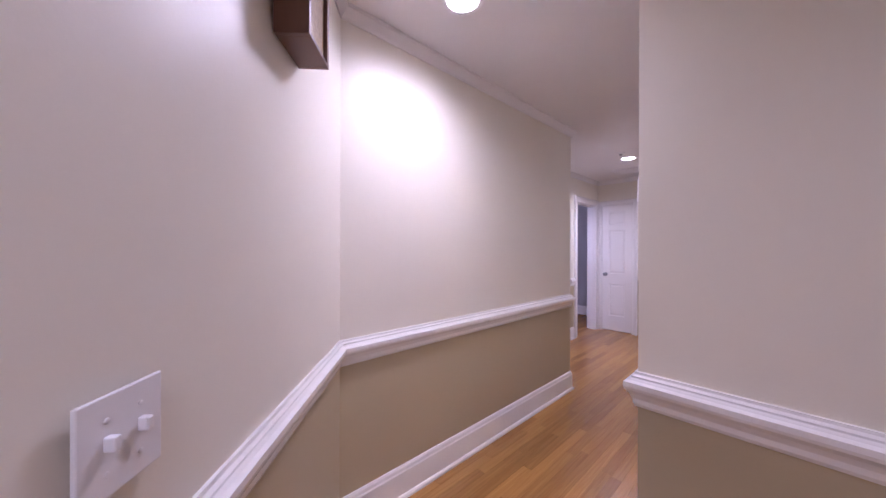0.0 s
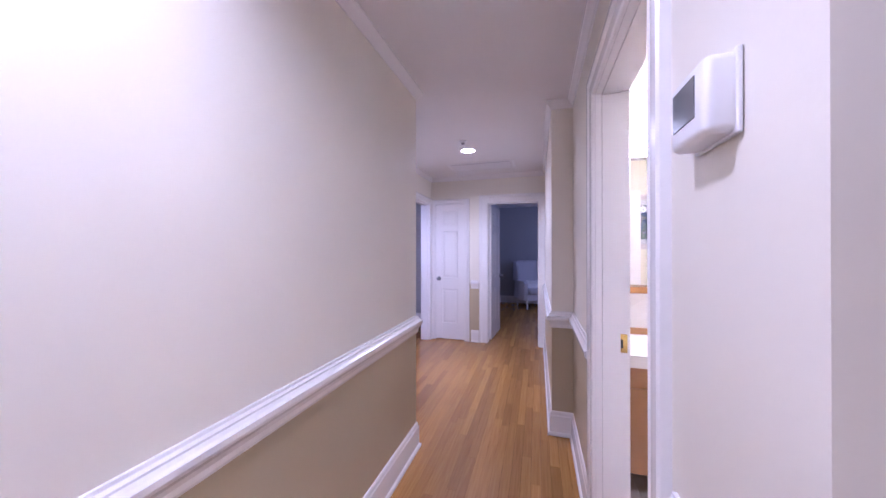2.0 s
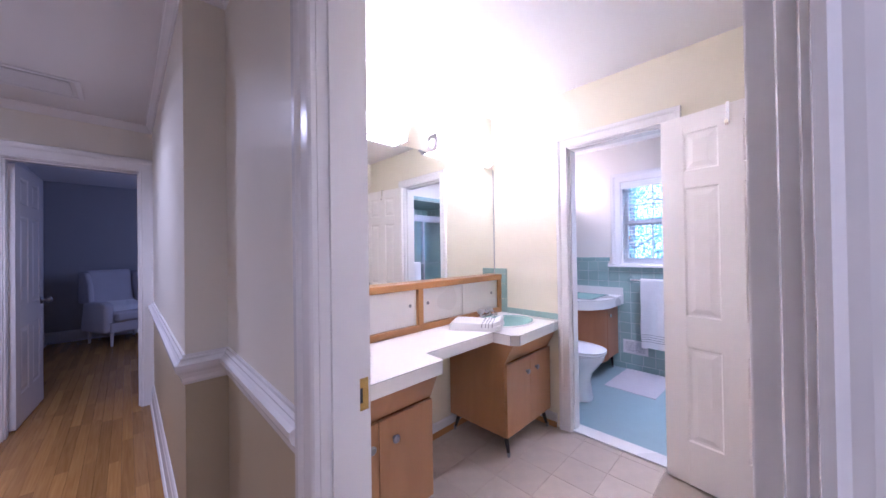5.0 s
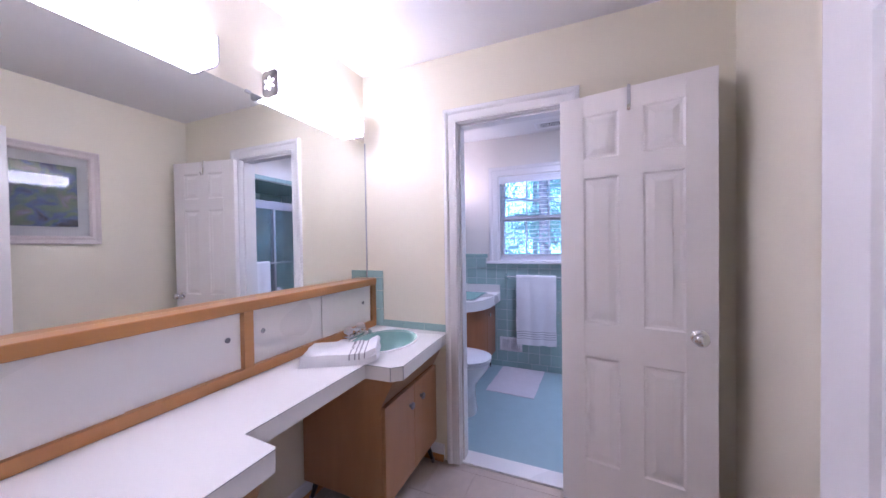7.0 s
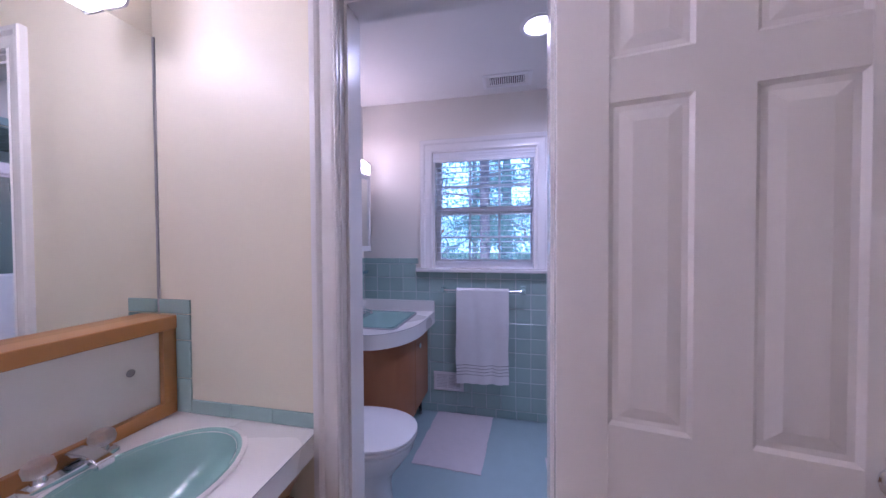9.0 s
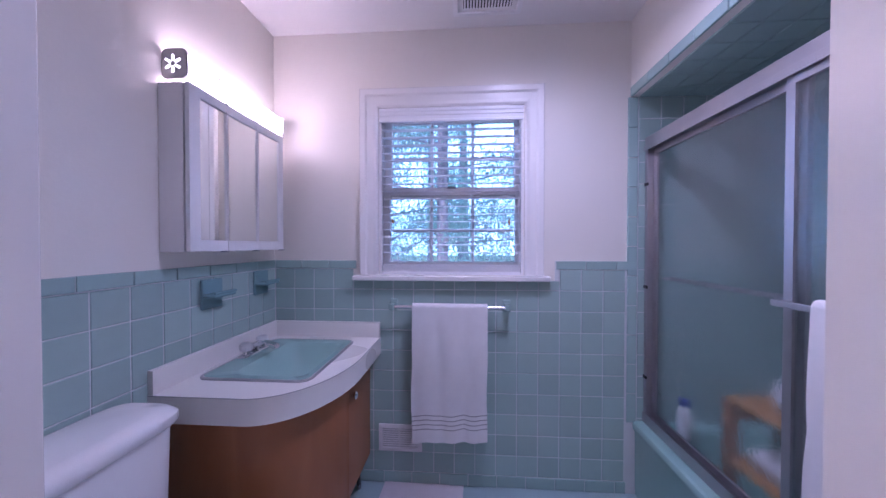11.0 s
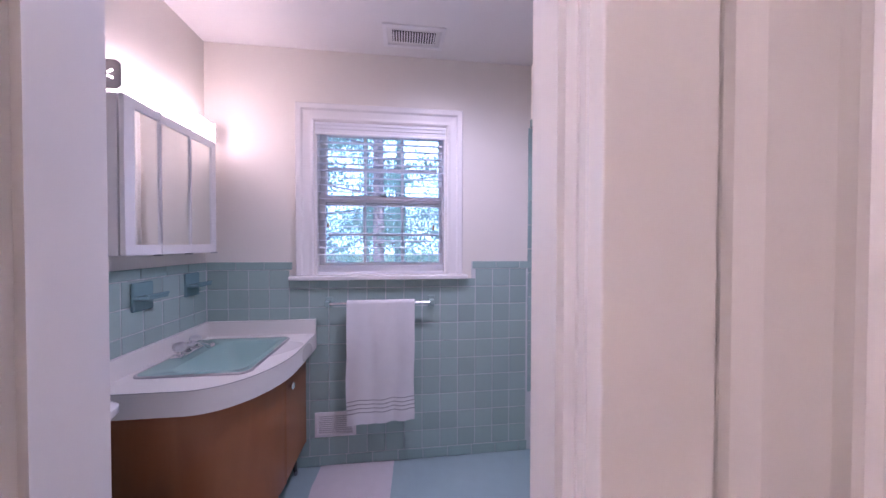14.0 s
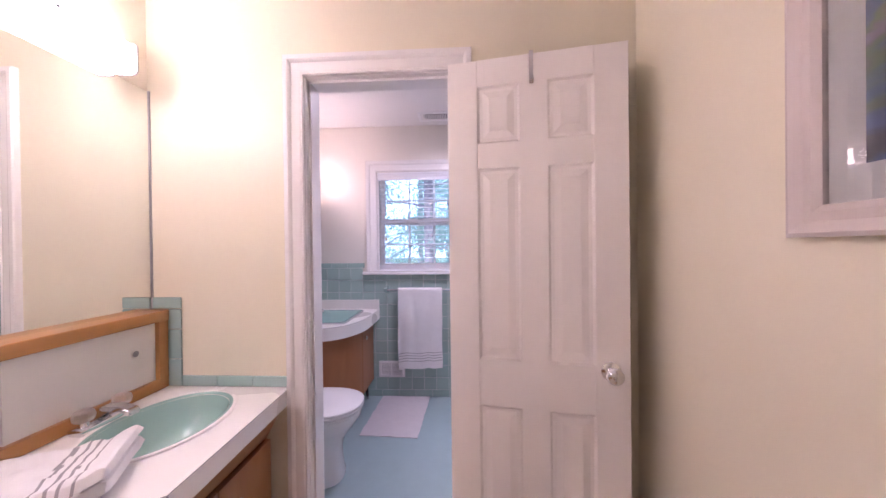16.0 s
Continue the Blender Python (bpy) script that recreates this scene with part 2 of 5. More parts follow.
def part(name, bm, mat, parent, label="", smooth=False, kind=""):
    ob = finish(new(name, bpy.data.meshes.new(name)), bm, mat, smooth)
    ob.parent = parent
    return tagged(ob, label, kind=kind)


def empty(name, label, category, m=None, group="", kind=""):
    ob = new(name)
    ob.empty_display_size = 0.05
    if m is not None:
        ob.matrix_world = m
    return tagged(ob, label, category, group, kind)


def box(bm, x0, x1, y0, y1, z0, z1, bevel=0.0, segments=2):
    geo = bmesh.ops.create_cube(bm, size=1.0)
    vs = geo["verts"]
    bmesh.ops.scale(bm, vec=(x1 - x0, y1 - y0, z1 - z0), verts=vs)
    bmesh.ops.translate(bm, vec=((x0 + x1) / 2, (y0 + y1) / 2, (z0 + z1) / 2), verts=vs)
    if bevel:
        es = list({e for v in vs for e in v.link_edges})
        bmesh.ops.bevel(bm, geom=es, offset=bevel, segments=segments, affect="EDGES", profile=0.5)
    return bm


def B(*a, **k):
    return box(bmesh.new(), *a, **k)


def prism(bm, pts, z0, z1):
    low = [bm.verts.new((x, y, z0)) for x, y in pts]
    top = [bm.verts.new((x, y, z1)) for x, y in pts]
    n = len(pts)
    bm.faces.new(low[::-1]), bm.faces.new(top)
    for i in range(n):
        bm.faces.new((low[i], low[(i + 1) % n], top[(i + 1) % n], top[i]))
    return bm


def sweep(bm, profile, pts, to3d, closed=False):
    """Runs a profile of (sideways, out) pairs along a polyline in a plane, with mitred corners. Sideways is to the left of the way."""
    pts = [Vector(p) for p in pts]
    n = len(pts)
    rings = []
    for i in range(n):
        a = pts[i] - pts[i - 1] if (i or closed) else pts[1] - pts[0]
        b = pts[(i + 1) % n] - pts[i] if (i < n - 1 or closed) else a
        a, b = a.normalized(), b.normalized()
        na, nb = Vector((-a.y, a.x)), Vector((-b.y, b.x))
        m = (na + nb) / max(0.15, 1 + na.dot(nb))
        rings.append([bm.verts.new(to3d(pts[i].x + m.x * s, pts[i].y + m.y * s, o)) for s, o in profile])
    k = len(profile)
    for i in range(n if closed else n - 1):
        r, q = rings[i], rings[(i + 1) % n]
        for j in range(k):
            bm.faces.new((r[j], r[(j + 1) % k], q[(j + 1) % k], q[j]))
    if not closed:
        bm.faces.new(rings[0][::-1]), bm.faces.new(rings[-1])
    return bm


def lathe(bm, outline, m=None, steps=24):
    """Turns (radius, height) pairs round the z axis."""
    rings = []
    for r, z in outline:
        rings.append([bm.verts.new((r * math.cos(2 * math.pi * i / steps), r * math.sin(2 * math.pi * i / steps), z)) for i in range(steps)])
    for a, b in zip(rings, rings[1:]):
        for i in range(steps):
            bm.faces.new((a[i], a[(i + 1) % steps], b[(i + 1) % steps], b[i]))
    bm.faces.new(rings[0][::-1]), bm.faces.new(rings[-1])
    if m is not None:
        bmesh.ops.transform(bm, matrix=m, verts=[v for ring in rings for v in ring])
    return bm


def flat(x, y, o):
    return (x, y, o)


# ---- structure ----
H = 2.44
HX, JX, LX, FX = 0.390, 0.242, -0.656, -1.42
END, JOG = 4.92, 2.757
DW, BW, WW = 2.333, 2.453, 3.945
S = "structure"

bm = bmesh.new()
prism(bm, [(-0.656, 0.035), (-0.656, 2.325), (-1.42, 2.325), (-1.42, 2.205), (-0.776, 2.205), (-0.776, -0.039), (0.504, -1.093), (0.58, -1.0)], 0, H)
thing("wall_hall_left", bm, "hall_paint", "cream plaster hall wall with tan dado", "wall", kind=S)
bm = bmesh.new()
prism(bm, [(FX, 2.325), (FX, 2.95), (FX - 0.12, 2.95), (FX - 0.12, 2.205), (FX, 2.205)], 0, H)
prism(bm, [(FX, 2.95), (FX, 3.80), (FX - 0.12, 3.80), (FX - 0.12, 2.95)], 2.05, H)
prism(bm, [(FX, 3.80), (FX, 4.135), (FX - 0.12, 4.135), (FX - 0.12, 3.80)], 0, H)
prism(bm, [(FX, 4.135), (FX, 4.84), (FX - 0.12, 4.84), (FX - 0.12, 4.135)], 2.05, H)
prism(bm, [(FX, 4.84), (FX, 5.04), (FX - 0.12, 5.04), (FX - 0.12, 4.84)], 0, H)
thing("wall_hall_west", bm, "hall_paint", "cream hall wall with doorway", "wall", kind=S)
bm = bmesh.new()
for x0, x1, z0 in ((FX, -1.365, 0), (-1.365, -0.88, 2.05), (-0.88, -0.57, 0), (-0.57, 0.165, 2.04), (0.165, 0.362, 0)):
    box(bm, x0, x1, END, END + 0.06, z0, H)
thing("wall_hall_end", bm, "hall_paint", "cream end wall of the hall", "wall", kind=S)
bm = bmesh.new()
for x0, x1, z0 in ((FX, -0.57, 0), (-0.57, 0.165, 2.04), (0.165, 1.7, 0)):
    box(bm, x0, x1, END + 0.06, END + 0.12, z0, H)
thing("wall_bedroom_south", bm, "grey_paint", "grey bedroom wall", "wall", kind=S)
bm = bmesh.new()
prism(bm, [(JX, JOG), (0.45, JOG), (0.45, 2.88), (0.362, 2.88), (0.362, END), (JX, END)], 0, H)
thing("wall_hall_jog", bm, "hall_paint", "cream hall wall stepping forward", "wall", kind=S)
bm = bmesh.new()
prism(bm, [(HX, 0.635), (2.4, 0.635), (2.4, 0.695), (0.45, 0.695), (0.45, 1.045), (HX, 1.045)], 0, H)
prism(bm, [(HX, 1.045), (0.45, 1.045), (0.45, 1.835), (HX, 1.835)], 2.055, H)
prism(bm, [(HX, 1.835), (0.45, 1.835), (0.45, JOG), (HX, JOG)], 0, H)
thing("wall_hall_right", bm, "hall_paint", "cream hall wall with tan dado", "wall", kind=S)
bm = bmesh.new()
for y0, y1, z0 in ((0.80, 1.045, 0), (1.045, 1.835, 2.055), (1.835, 2.88, 0)):
    box(bm, 0.45, 0.51, y0, y1, z0, H)
thing("wall_vanity_west", bm, "cream_paint", "cream dressing room wall", "wall", kind=S)
thing("wall_vanity_south", B(0.45, DW + 0.06, 0.70, 0.80, 0, H), "cream_paint", "cream dressing room wall", "wall", kind=S)
thing("wall_vanity_north", B(0.51, DW + 0.06, JOG, 2.88, 0, H), "cream_paint", "cream wall behind the mirror", "wall", kind=S)
OY0, OY1 = 1.497, 2.105
for name, x0, x1, mat in (("wall_vanity_east", DW, DW + 0.06, "cream_paint"), ("wall_bath_west", DW + 0.06, BW, "bath_paint")):
    bm = bmesh.new()
    y_end = (0.80, JOG) if x0 == DW else (0.10, 2.805)
    for y0, y1, z0 in ((y_end[0], OY0, 0), (OY0, OY1, 2.05), (OY1, y_end[1], 0)):
        box(bm, x0, x1, y0, y1, z0, H)
    thing(name, bm, mat, "cream wall with the bathroom doorway", "wall", kind=S)
thing("wall_bath_north", B(DW + 0.06, WW + 0.15, 2.805, 2.88, 0, H), "bath_paint", "pale wall above the tiles", "wall", kind=S)
WY0, WY1, WZ0, WZ1 = 1.443, 2.213, 1.132, 2.024
bm = bmesh.new()
for y0, y1, z0, z1 in ((0.0, WY0, 0, H), (WY1, 2.805, 0, H), (WY0, WY1, 0, WZ0), (WY0, WY1, WZ1, H)):
    box(bm, WW, WW + 0.15, y0, y1, z0, z1)
thing("wall_bath_east", bm, "bath_paint", "pale window wall above the tiles", "wall", kind=S)
thing("wall_alcove", B(DW + 0.06, WW, 0.0, 0.10, 0, H), "bath_paint", "back wall of the tub alcove", "wall", kind=S)
thing("alcove_header", B(BW, WW, 0.10, 0.90, 2.05, H), "bath_paint", "white bulkhead over the tub", "wall", kind=S)
thing("ceiling", B(-4.0, 4.2, -2.6, 8.8, H, H + 0.1), "ceiling_paint", "white plaster ceiling", "ceiling", kind=S)
thing("floor_base", B(-4.0, 2.4, -2.6, 8.8, -0.1, -0.02), "oak_base", "floor under the oak strips", "floor", kind=S)
thing("floor_vanity", B(0.45, DW + 0.06, 0.68, 2.88, -0.018, -0.004), "vinyl", "beige vinyl tile floor", "floor", kind=S)
thing("floor_bath", B(DW + 0.06, WW + 0.15, 0.0, 2.88, -0.1, 0.0), "bath_floor", "pale blue bathroom floor", "floor", kind=S)
for name, a, mat, label in (
        ("wall_lobby_south", (-0.2, 2.52, -2.62, -2.5), "hall_paint", "plain wall behind"),
        ("wall_lobby_east", (2.4, 2.52, -2.5, 0.695), "hall_paint", "plain wall"),
        ("wall_lobby_west", (0.46, 0.58, -2.5, -1.08), "hall_paint", "plain wall"),
        ("wall_bedroom_north", (-1.4, 1.7, 8.66, 8.78), "grey_paint", "grey bedroom wall"),
        ("wall_bedroom_east", (1.7, 1.82, 5.04, 8.66), "grey_paint", "grey bedroom wall"),
        ("wall_bedroom_west", (-0.92, -0.80, 5.04, 8.66), "grey_paint", "grey bedroom wall"),
        ("wall_side_room_west", (-3.6, -3.5, 2.2, 6.0), "grey_paint", "grey side room wall"),
        ("wall_side_room_north", (-3.5, -1.54, 5.9, 6.0), "grey_paint", "grey side room wall"),
        ("wall_side_room_south", (-3.5, -1.54, 2.2, 2.3), "grey_paint", "grey side room wall")):
    thing(name, B(*a, 0, H), mat, label, "wall", kind=S)


# ---- trim ----
RAIL = [(0, 0.780), (0.006, 0.780), (0.012, 0.792), (0.013, 0.808), (0.022, 0.826), (0.033, 0.840), (0.036, 0.850), (0.036, 0.866),
        (0.024, 0.872), (0.017, 0.880), (0.017, 0.886), (0.009, 0.892), (0.008, 0.901), (0, 0.901)]
BASE = [(0, 0), (0.028, 0), (0.028, 0.012), (0.022, 0.022), (0.016, 0.024), (0.016, 0.138), (0.012, 0.146), (0.010, 0.160), (0.005, 0.170), (0, 0.172)]
CROWN = [(0, H - 0.062), (0.007, H - 0.062), (0.012, H - 0.050), (0.026, H - 0.030), (0.034, H - 0.016), (0.040, H - 0.012), (0.040, H), (0, H)]
RAIL_RUNS = (((FX, 2.325), (LX, 2.325), (LX, 0.035), (0.58, -1.0)),
             ((2.4, 0.635), (HX, 0.635), (HX, 0.962)),
             ((HX, 1.916), (HX, JOG), (JX, JOG), (JX, END - 0.03)),
             ((-0.684, END), (-0.800, END)),
             ((FX, 4.05), (FX, 3.915)))
for run in RAIL_RUNS:
    thing("chair_rail", sweep(bmesh.new(), RAIL, run, flat), "white_trim", "white moulded chair rail on the hall wall", "trim", "hall rails", S)
    thing("baseboard", sweep(bmesh.new(), BASE, run, flat), "white_trim", "white wooden baseboard with shoe moulding", "trim", "hall baseboards", S)
thing("crown_moulding", sweep(bmesh.new(), CROWN, [(2.4, 0.635), (HX, 0.635), (HX, JOG), (JX, JOG), (JX, END), (FX, END), (FX, 2.325), (LX, 2.325), (LX, 0.035), (0.58, -1.0)], flat),
      "white_trim", "small white crown moulding under the ceiling", "trim", kind=S)
LOW = [(0, 0), (0.012, 0), (0.012, 0.085), (0.006, 0.095), (0, 0.095)]
SHOE = [(0.012, 0), (0.026, 0), (0.024, 0.012), (0.012, 0.035)]
for run in (((DW, 2.757), (0.51, 2.757), (0.51, 1.92)), ((0.51, 0.96), (0.51, 0.80), (DW, 0.80), (DW, 1.42)), ((DW, 2.20), (DW, JOG))):
    thing("baseboard", sweep(bmesh.new(), LOW, run, flat), "white_trim", "low white baseboard in the dressing room", "trim", "dressing room baseboards", S)
    thing("shoe_moulding", sweep(bmesh.new(), SHOE, run, flat), "birch_edge", "narrow stained wood shoe moulding", "trim", "dressing room baseboards", S)
thing("baseboard", sweep(bmesh.new(), BASE, [(1.7, 8.66), (-0.80, 8.66), (-0.80, 5.9)], flat), "white_trim", "white bedroom baseboard", "trim", kind=S)
thing("baseboard", sweep(bmesh.new(), BASE, [(-1.54, 5.9), (-3.5, 5.9), (-3.5, 2.3)], flat), "white_trim", "white side room baseboard", "trim", kind=S)

CASING = [(0.004, 0), (0.004, 0.013), (0.010, 0.017), (0.016, 0.013), (0.024, 0.015), (0.058, 0.017), (0.064, 0.022), (0.072, 0.026), (0.090, 0.026), (0.094, 0.020), (0.094, 0)]


def doorway(name, place, u0, u1, top, depth, sides=(True, True), width=1.0):
    """Casings on both faces, jambs and stops of an opening; place(u, v, out) maps wall coordinates to the world."""
    path = [(u0, 0), (u0, top), (u1, top), (u1, 0)]
    prof = [(a * width, b) for a, b in CASING]
    bm = bmesh.new()
    lining = [(0.0, 0.001), (0.0, -depth - 0.001), (-0.014, -depth - 0.001), (-0.014, -depth * 0.5 - 0.035), (-0.024, -depth * 0.5 - 0.035), (-0.024, -depth * 0.5 + 0.035), (-0.014, -depth * 0.5 + 0.035), (-0.014, 0.001)]
    sweep(bm, [(a + 0.014, b) for a, b in lining], path, place)
    ob = thing(name, bm, "white_trim", "white painted door frame with moulded casing", "door frame", kind=S)
    if sides[0]:
        part("casing", sweep(bmesh.new(), prof, path, place), "white_trim", ob)
    if sides[1]:
        part("casing", sweep(bmesh.new(), prof, path, lambda u, v, o: place(u, v, -depth - o)), "white_trim", ob)
    return ob


door_1 = doorway("door_1", lambda u, v, o: (HX - o, u, v), 1.076, 1.818, 2.036, 0.12)
door_2 = doorway("door_2", lambda u, v, o: (DW - o, u, v), 1.511, 2.090, 2.030, 0.12, width=0.9)
door_3 = doorway("door_3", lambda u, v, o: (u, END - o, v), -0.556, 0.155, 2.024, 0.12, width=1.28)
door_4 = doorway("door_4", lambda u, v, o: (u, END - o, v), -1.352, -0.893, 2.036, 0.06, (True, False), 0.75)
door_5 = doorway("door_5", lambda u, v, o: (FX + o, u, v), 4.150, 4.826, 2.03, 0.12)
door_6 = doorway("door_6", lambda u, v, o: (FX + o, u, v), 2.965, 3.785, 2.03, 0.12, (True, False))
part("door_leaf", B(FX - 0.10, FX - 0.06, 2.967, 3.783, 0.01, 2.028), "door_paint", door_6, "closed white door")
part("threshold", B(DW + 0.005, DW + 0.125, 1.498, 2.104, -0.001, 0.012, 0.004), "white_laminate", door_2, "white marble threshold")
part("strike_plate", B(0.468, 0.5135, 1.8145, 1.8182, 0.905, 0.985, 0.001), "brass", door_1, "worn brass strike plate")
# Black patch on the solid plate for the shade inside its latch hole.
part("hole_shade", B(0.480, 0.496, 1.8138, 1.8150, 0.925, 0.962), "dark", door_1)
part("strike_plate", B(2.385, 2.418, 2.0875, 2.0905, 0.90, 0.955, 0.001), "lens_grey", door_2, "dull metal strike plate")
part("strike_plate", B(FX - 0.085, FX - 0.055, 4.8225, 4.827, 0.90, 0.955, 0.001), "lens_grey", door_5, "dull metal strike plate")


# ---- doors ----
def panel(bm, x0, x1, z0, z1, half):
    """Raised panel with the same sunk border on both faces."""
    for side in (-1, 1):
        rings = []
        for inset, depth in ((0, 0.0), (0.008, 0.007), (0.019, 0.0075), (0.044, 0.002)):
            y = side * (half - depth)
            rings.append([bm.verts.new(p) for p in ((x0 + inset, y, z0 + inset), (x1 - inset, y, z0 + inset), (x1 - inset, y, z1 - inset), (x0 + inset, y, z1 - inset))])
        for a, b in zip(rings, rings[1:]):
            for i in range(4):
                bm.faces.new((a[i], a[(i + 1) % 4], b[(i + 1) % 4], b[i]))
        bm.faces.new(rings[-1])
    return bm


def knob_set(parent, x, z, half, mat, label):
    for side in (-1, 1):
        m = Matrix.Translation((x, side * half, z)) @ pose(0, 0, 0, -90 * side, 0, 0)
        part("door_knob", lathe(bmesh.new(), [(0.031, 0), (0.032, 0.004), (0.026, 0.008), (0.011, 0.012), (0.010, 0.026), (0.020, 0.034), (0.027, 0.044), (0.027, 0.054), (0.020, 0.063), (0.008, 0.066)], m), mat, parent, label, True)


def panel_door(name, label, width, height, columns, knob, mat="door_paint", at=None):
    """A panelled leaf, hinge edge at x = 0, standing on z = 0."""
    ob = empty(name, label, "door", at)
    half = 0.0175
    rows = ((0.235, 0.749), (0.917, 1.617), (1.709, 1.918))
    s = 0.108
    mid = 0.095
    w = (width - 2 * s - (columns - 1) * mid) / columns
    cols = [(s + i * (w + mid), s + i * (w + mid) + w) for i in range(columns)]
    part("stile", B(0, s, -half, half, 0, height, 0.002), mat, ob)
    part("stile", B(width - s, width, -half, half, 0, height, 0.002), mat, ob)
    edges = [0] + [v for r in rows for v in r] + [height]
    for z0, z1 in zip(edges[::2], edges[1::2]):
        part("rail", B(s, width - s, -half, half, z0, z1), mat, ob)
    for (z0, z1) in rows:
        for a, b in zip(cols, cols[1:]):
            part("mullion", B(a[1], b[0], -half, half, z0, z1), mat, ob)
        for a in cols:
            part("panel", panel(bmesh.new(), a[0], a[1], z0, z1, half), mat, ob)
    if knob:
        knob_set(ob, width - 0.062 if knob[0] > 0 else 0.055, 0.905, half, knob[1], knob[2])
    return ob


bath_door = panel_door("bathroom_door", "white six-panel door standing open against the wall", 0.614, 2.015, 2, (1, "chrome", "round chrome door knob"),
                       at=pose(2.292, 1.514, 0.012, 0, 0, -99.7))
hook = bmesh.new()
HOOK = [(-0.0205, -0.03), (-0.0205, 0.004), (0.0205, 0.004), (0.0205, -0.085), (0.0225, -0.105), (0.036, -0.115), (0.046, -0.105), (0.047, -0.09), (0.044, -0.09), (0.043, -0.103), (0.036, -0.111), (0.0255, -0.102), (0.0235, -0.085), (0.0235, 0.007), (-0.0235, 0.007), (-0.0235, -0.03)]
low = [[hook.verts.new((0.30 + x, -y, 2.015 + z)) for y, z in HOOK] for x in (-0.007, 0.007)]
hook.faces.new(low[0]), hook.faces.new(low[1][::-1])
for i in range(len(HOOK)):
    hook.faces.new((low[0][i], low[0][(i + 1) % len(HOOK)], low[1][(i + 1) % len(HOOK)], low[1][i]))
h = thing("over_door_hook", hook, "chrome", "bent chrome hook hung over the top of the open door", "hook")
h.matrix_world = bath_door.matrix_world.copy()
panel_door("dressing_room_door", "white six-panel door standing open into the dressing room", 0.735, 2.015, 2, None, "white_trim", pose(0.540, 1.0900, 0.012, 0, 0, -3))
panel_door("closet_door", "narrow white three-panel closet door, closed", 0.452, 2.02, 1, (-1, "pewter", "round aged metal door knob"), "white_trim", pose(-1.348, 4.945, 0.012))
panel_door("bedroom_door", "white six-panel bedroom door standing open", 0.70, 2.0, 2, (1, "pewter", "dark metal door knob"), "white_trim", pose(-0.536, 5.06, 0.012, 0, 0, 86))
panel_door("bedroom_closet_door", "white panelled closet door in the bedroom", 0.70, 2.0, 2, (1, "pewter", "dark metal door knob"), "white_trim", pose(-0.78, 6.35, 0.012, 0, 0, 90))

# ---- hall things ----
AX = Vector((0.773, -0.635, 0))
AN = Vector((0.635, 0.773, 0))
A0 = Vector((-0.656, 0.035, 0))


def on_angle(s, z):
    """Frame on the slanting wall: x along it towards the lobby, y out of it."""
    o = A0 + AX * s
    return Matrix(((AX.x, AN.x, 0, o.x), (AX.y, AN.y, 0, o.y), (0, 0, 1, z), (0, 0, 0, 1)))


m = on_angle(1.068, 1.086)
plate = tagged(new("light_switch", bpy.data.meshes.new("light_switch")), "white double toggle switch plate on the slanting wall", "light switch")
bm = B(-0.058, 0.058, 0, 0.006, -0.062, 0.062, 0.0025)
finish(plate, bm, "white_plastic")
plate.matrix_world = m
for x in (-0.023, 0.023):
    part("toggle", B(x - 0.005, x + 0.005, 0.006, 0.020, -0.004, 0.014, 0.002), "white_plastic", plate)
    for z in (-0.032, 0.032):
        part("screw", lathe(bmesh.new(), [(0.0035, 0), (0.0035, 0.001), (0.002, 0.0016)], pose(x, 0.006, z, -90), 10), "white_plastic", plate)
chime = empty("door_chime", "dark brown wooden door chime box with woven grille", "door chime", on_angle(0.575, 1.872))
for name, a in (("side_board", (-0.085, -0.070, 0, 0.09, 0, 0.34)), ("side_board", (0.070, 0.085, 0, 0.09, 0, 0.34)), ("end_board", (-0.070, 0.070, 0, 0.09, 0, 0.012)), ("end_board", (-0.070, 0.070, 0, 0.09, 0.328, 0.34))):
    part(name, B(*a, 0.0015), "walnut", chime)
part("grille", B(-0.070, 0.070, 0.070, 0.078, 0.012, 0.328), "wicker", chime, "woven straw-coloured grille")

th = empty("thermostat", "white wall thermostat with a dark grey screen", "thermostat", pose(HX, 0.812, 1.550))
part("housing", B(-0.042, 0, -0.055, 0.055, -0.052, 0.052, 0.012, 4), "white_plastic", th, smooth=True)
part("screen", B(-0.0435, -0.038, -0.030, 0.040, -0.022, 0.036, 0.001), "screen_grey", th, "dark grey display")
part("back_plate", B(-0.008, -0.001, -0.058, 0.058, -0.055, 0.055, 0.003), "white_plastic", th)


def downlight(x, y, radius, label):
    ob = empty("recessed_light", label, "ceiling light", pose(x, y, H), "recessed lights")
    part("trim_ring", lathe(bmesh.new(), [(radius, -0.001), (radius + 0.022, -0.001), (radius + 0.022, -0.004), (radius + 0.006, -0.009), (radius, -0.006)], None, 40), "white_plastic", ob, smooth=True)
    part("lens", lathe(bmesh.new(), [(radius, -0.002), (radius, -0.006), (radius * 0.6, -0.008)], None, 40), "lamp_white", ob, "glowing white lens")
    return ob


downlight(-0.585, 3.71, 0.072, "lit white recessed light in the hall ceiling")
downlight(-0.25, 0.42, 0.072, "lit white recessed light in the hall ceiling")
# Fixture added to go with the unseen lobby lamp.
downlight(1.3, -1.2, 0.062, "added recessed light out of view in the lobby, brightening the hall")
downlight(3.226, 1.478, 0.072, "lit white recessed light in the bathroom ceiling")
# Smoke detector on the hall ceiling, next to the recessed light.
sm = empty("smoke_detector", "small white ceiling sensor with a metal rim", "detector", pose(-0.575, 3.41, H))
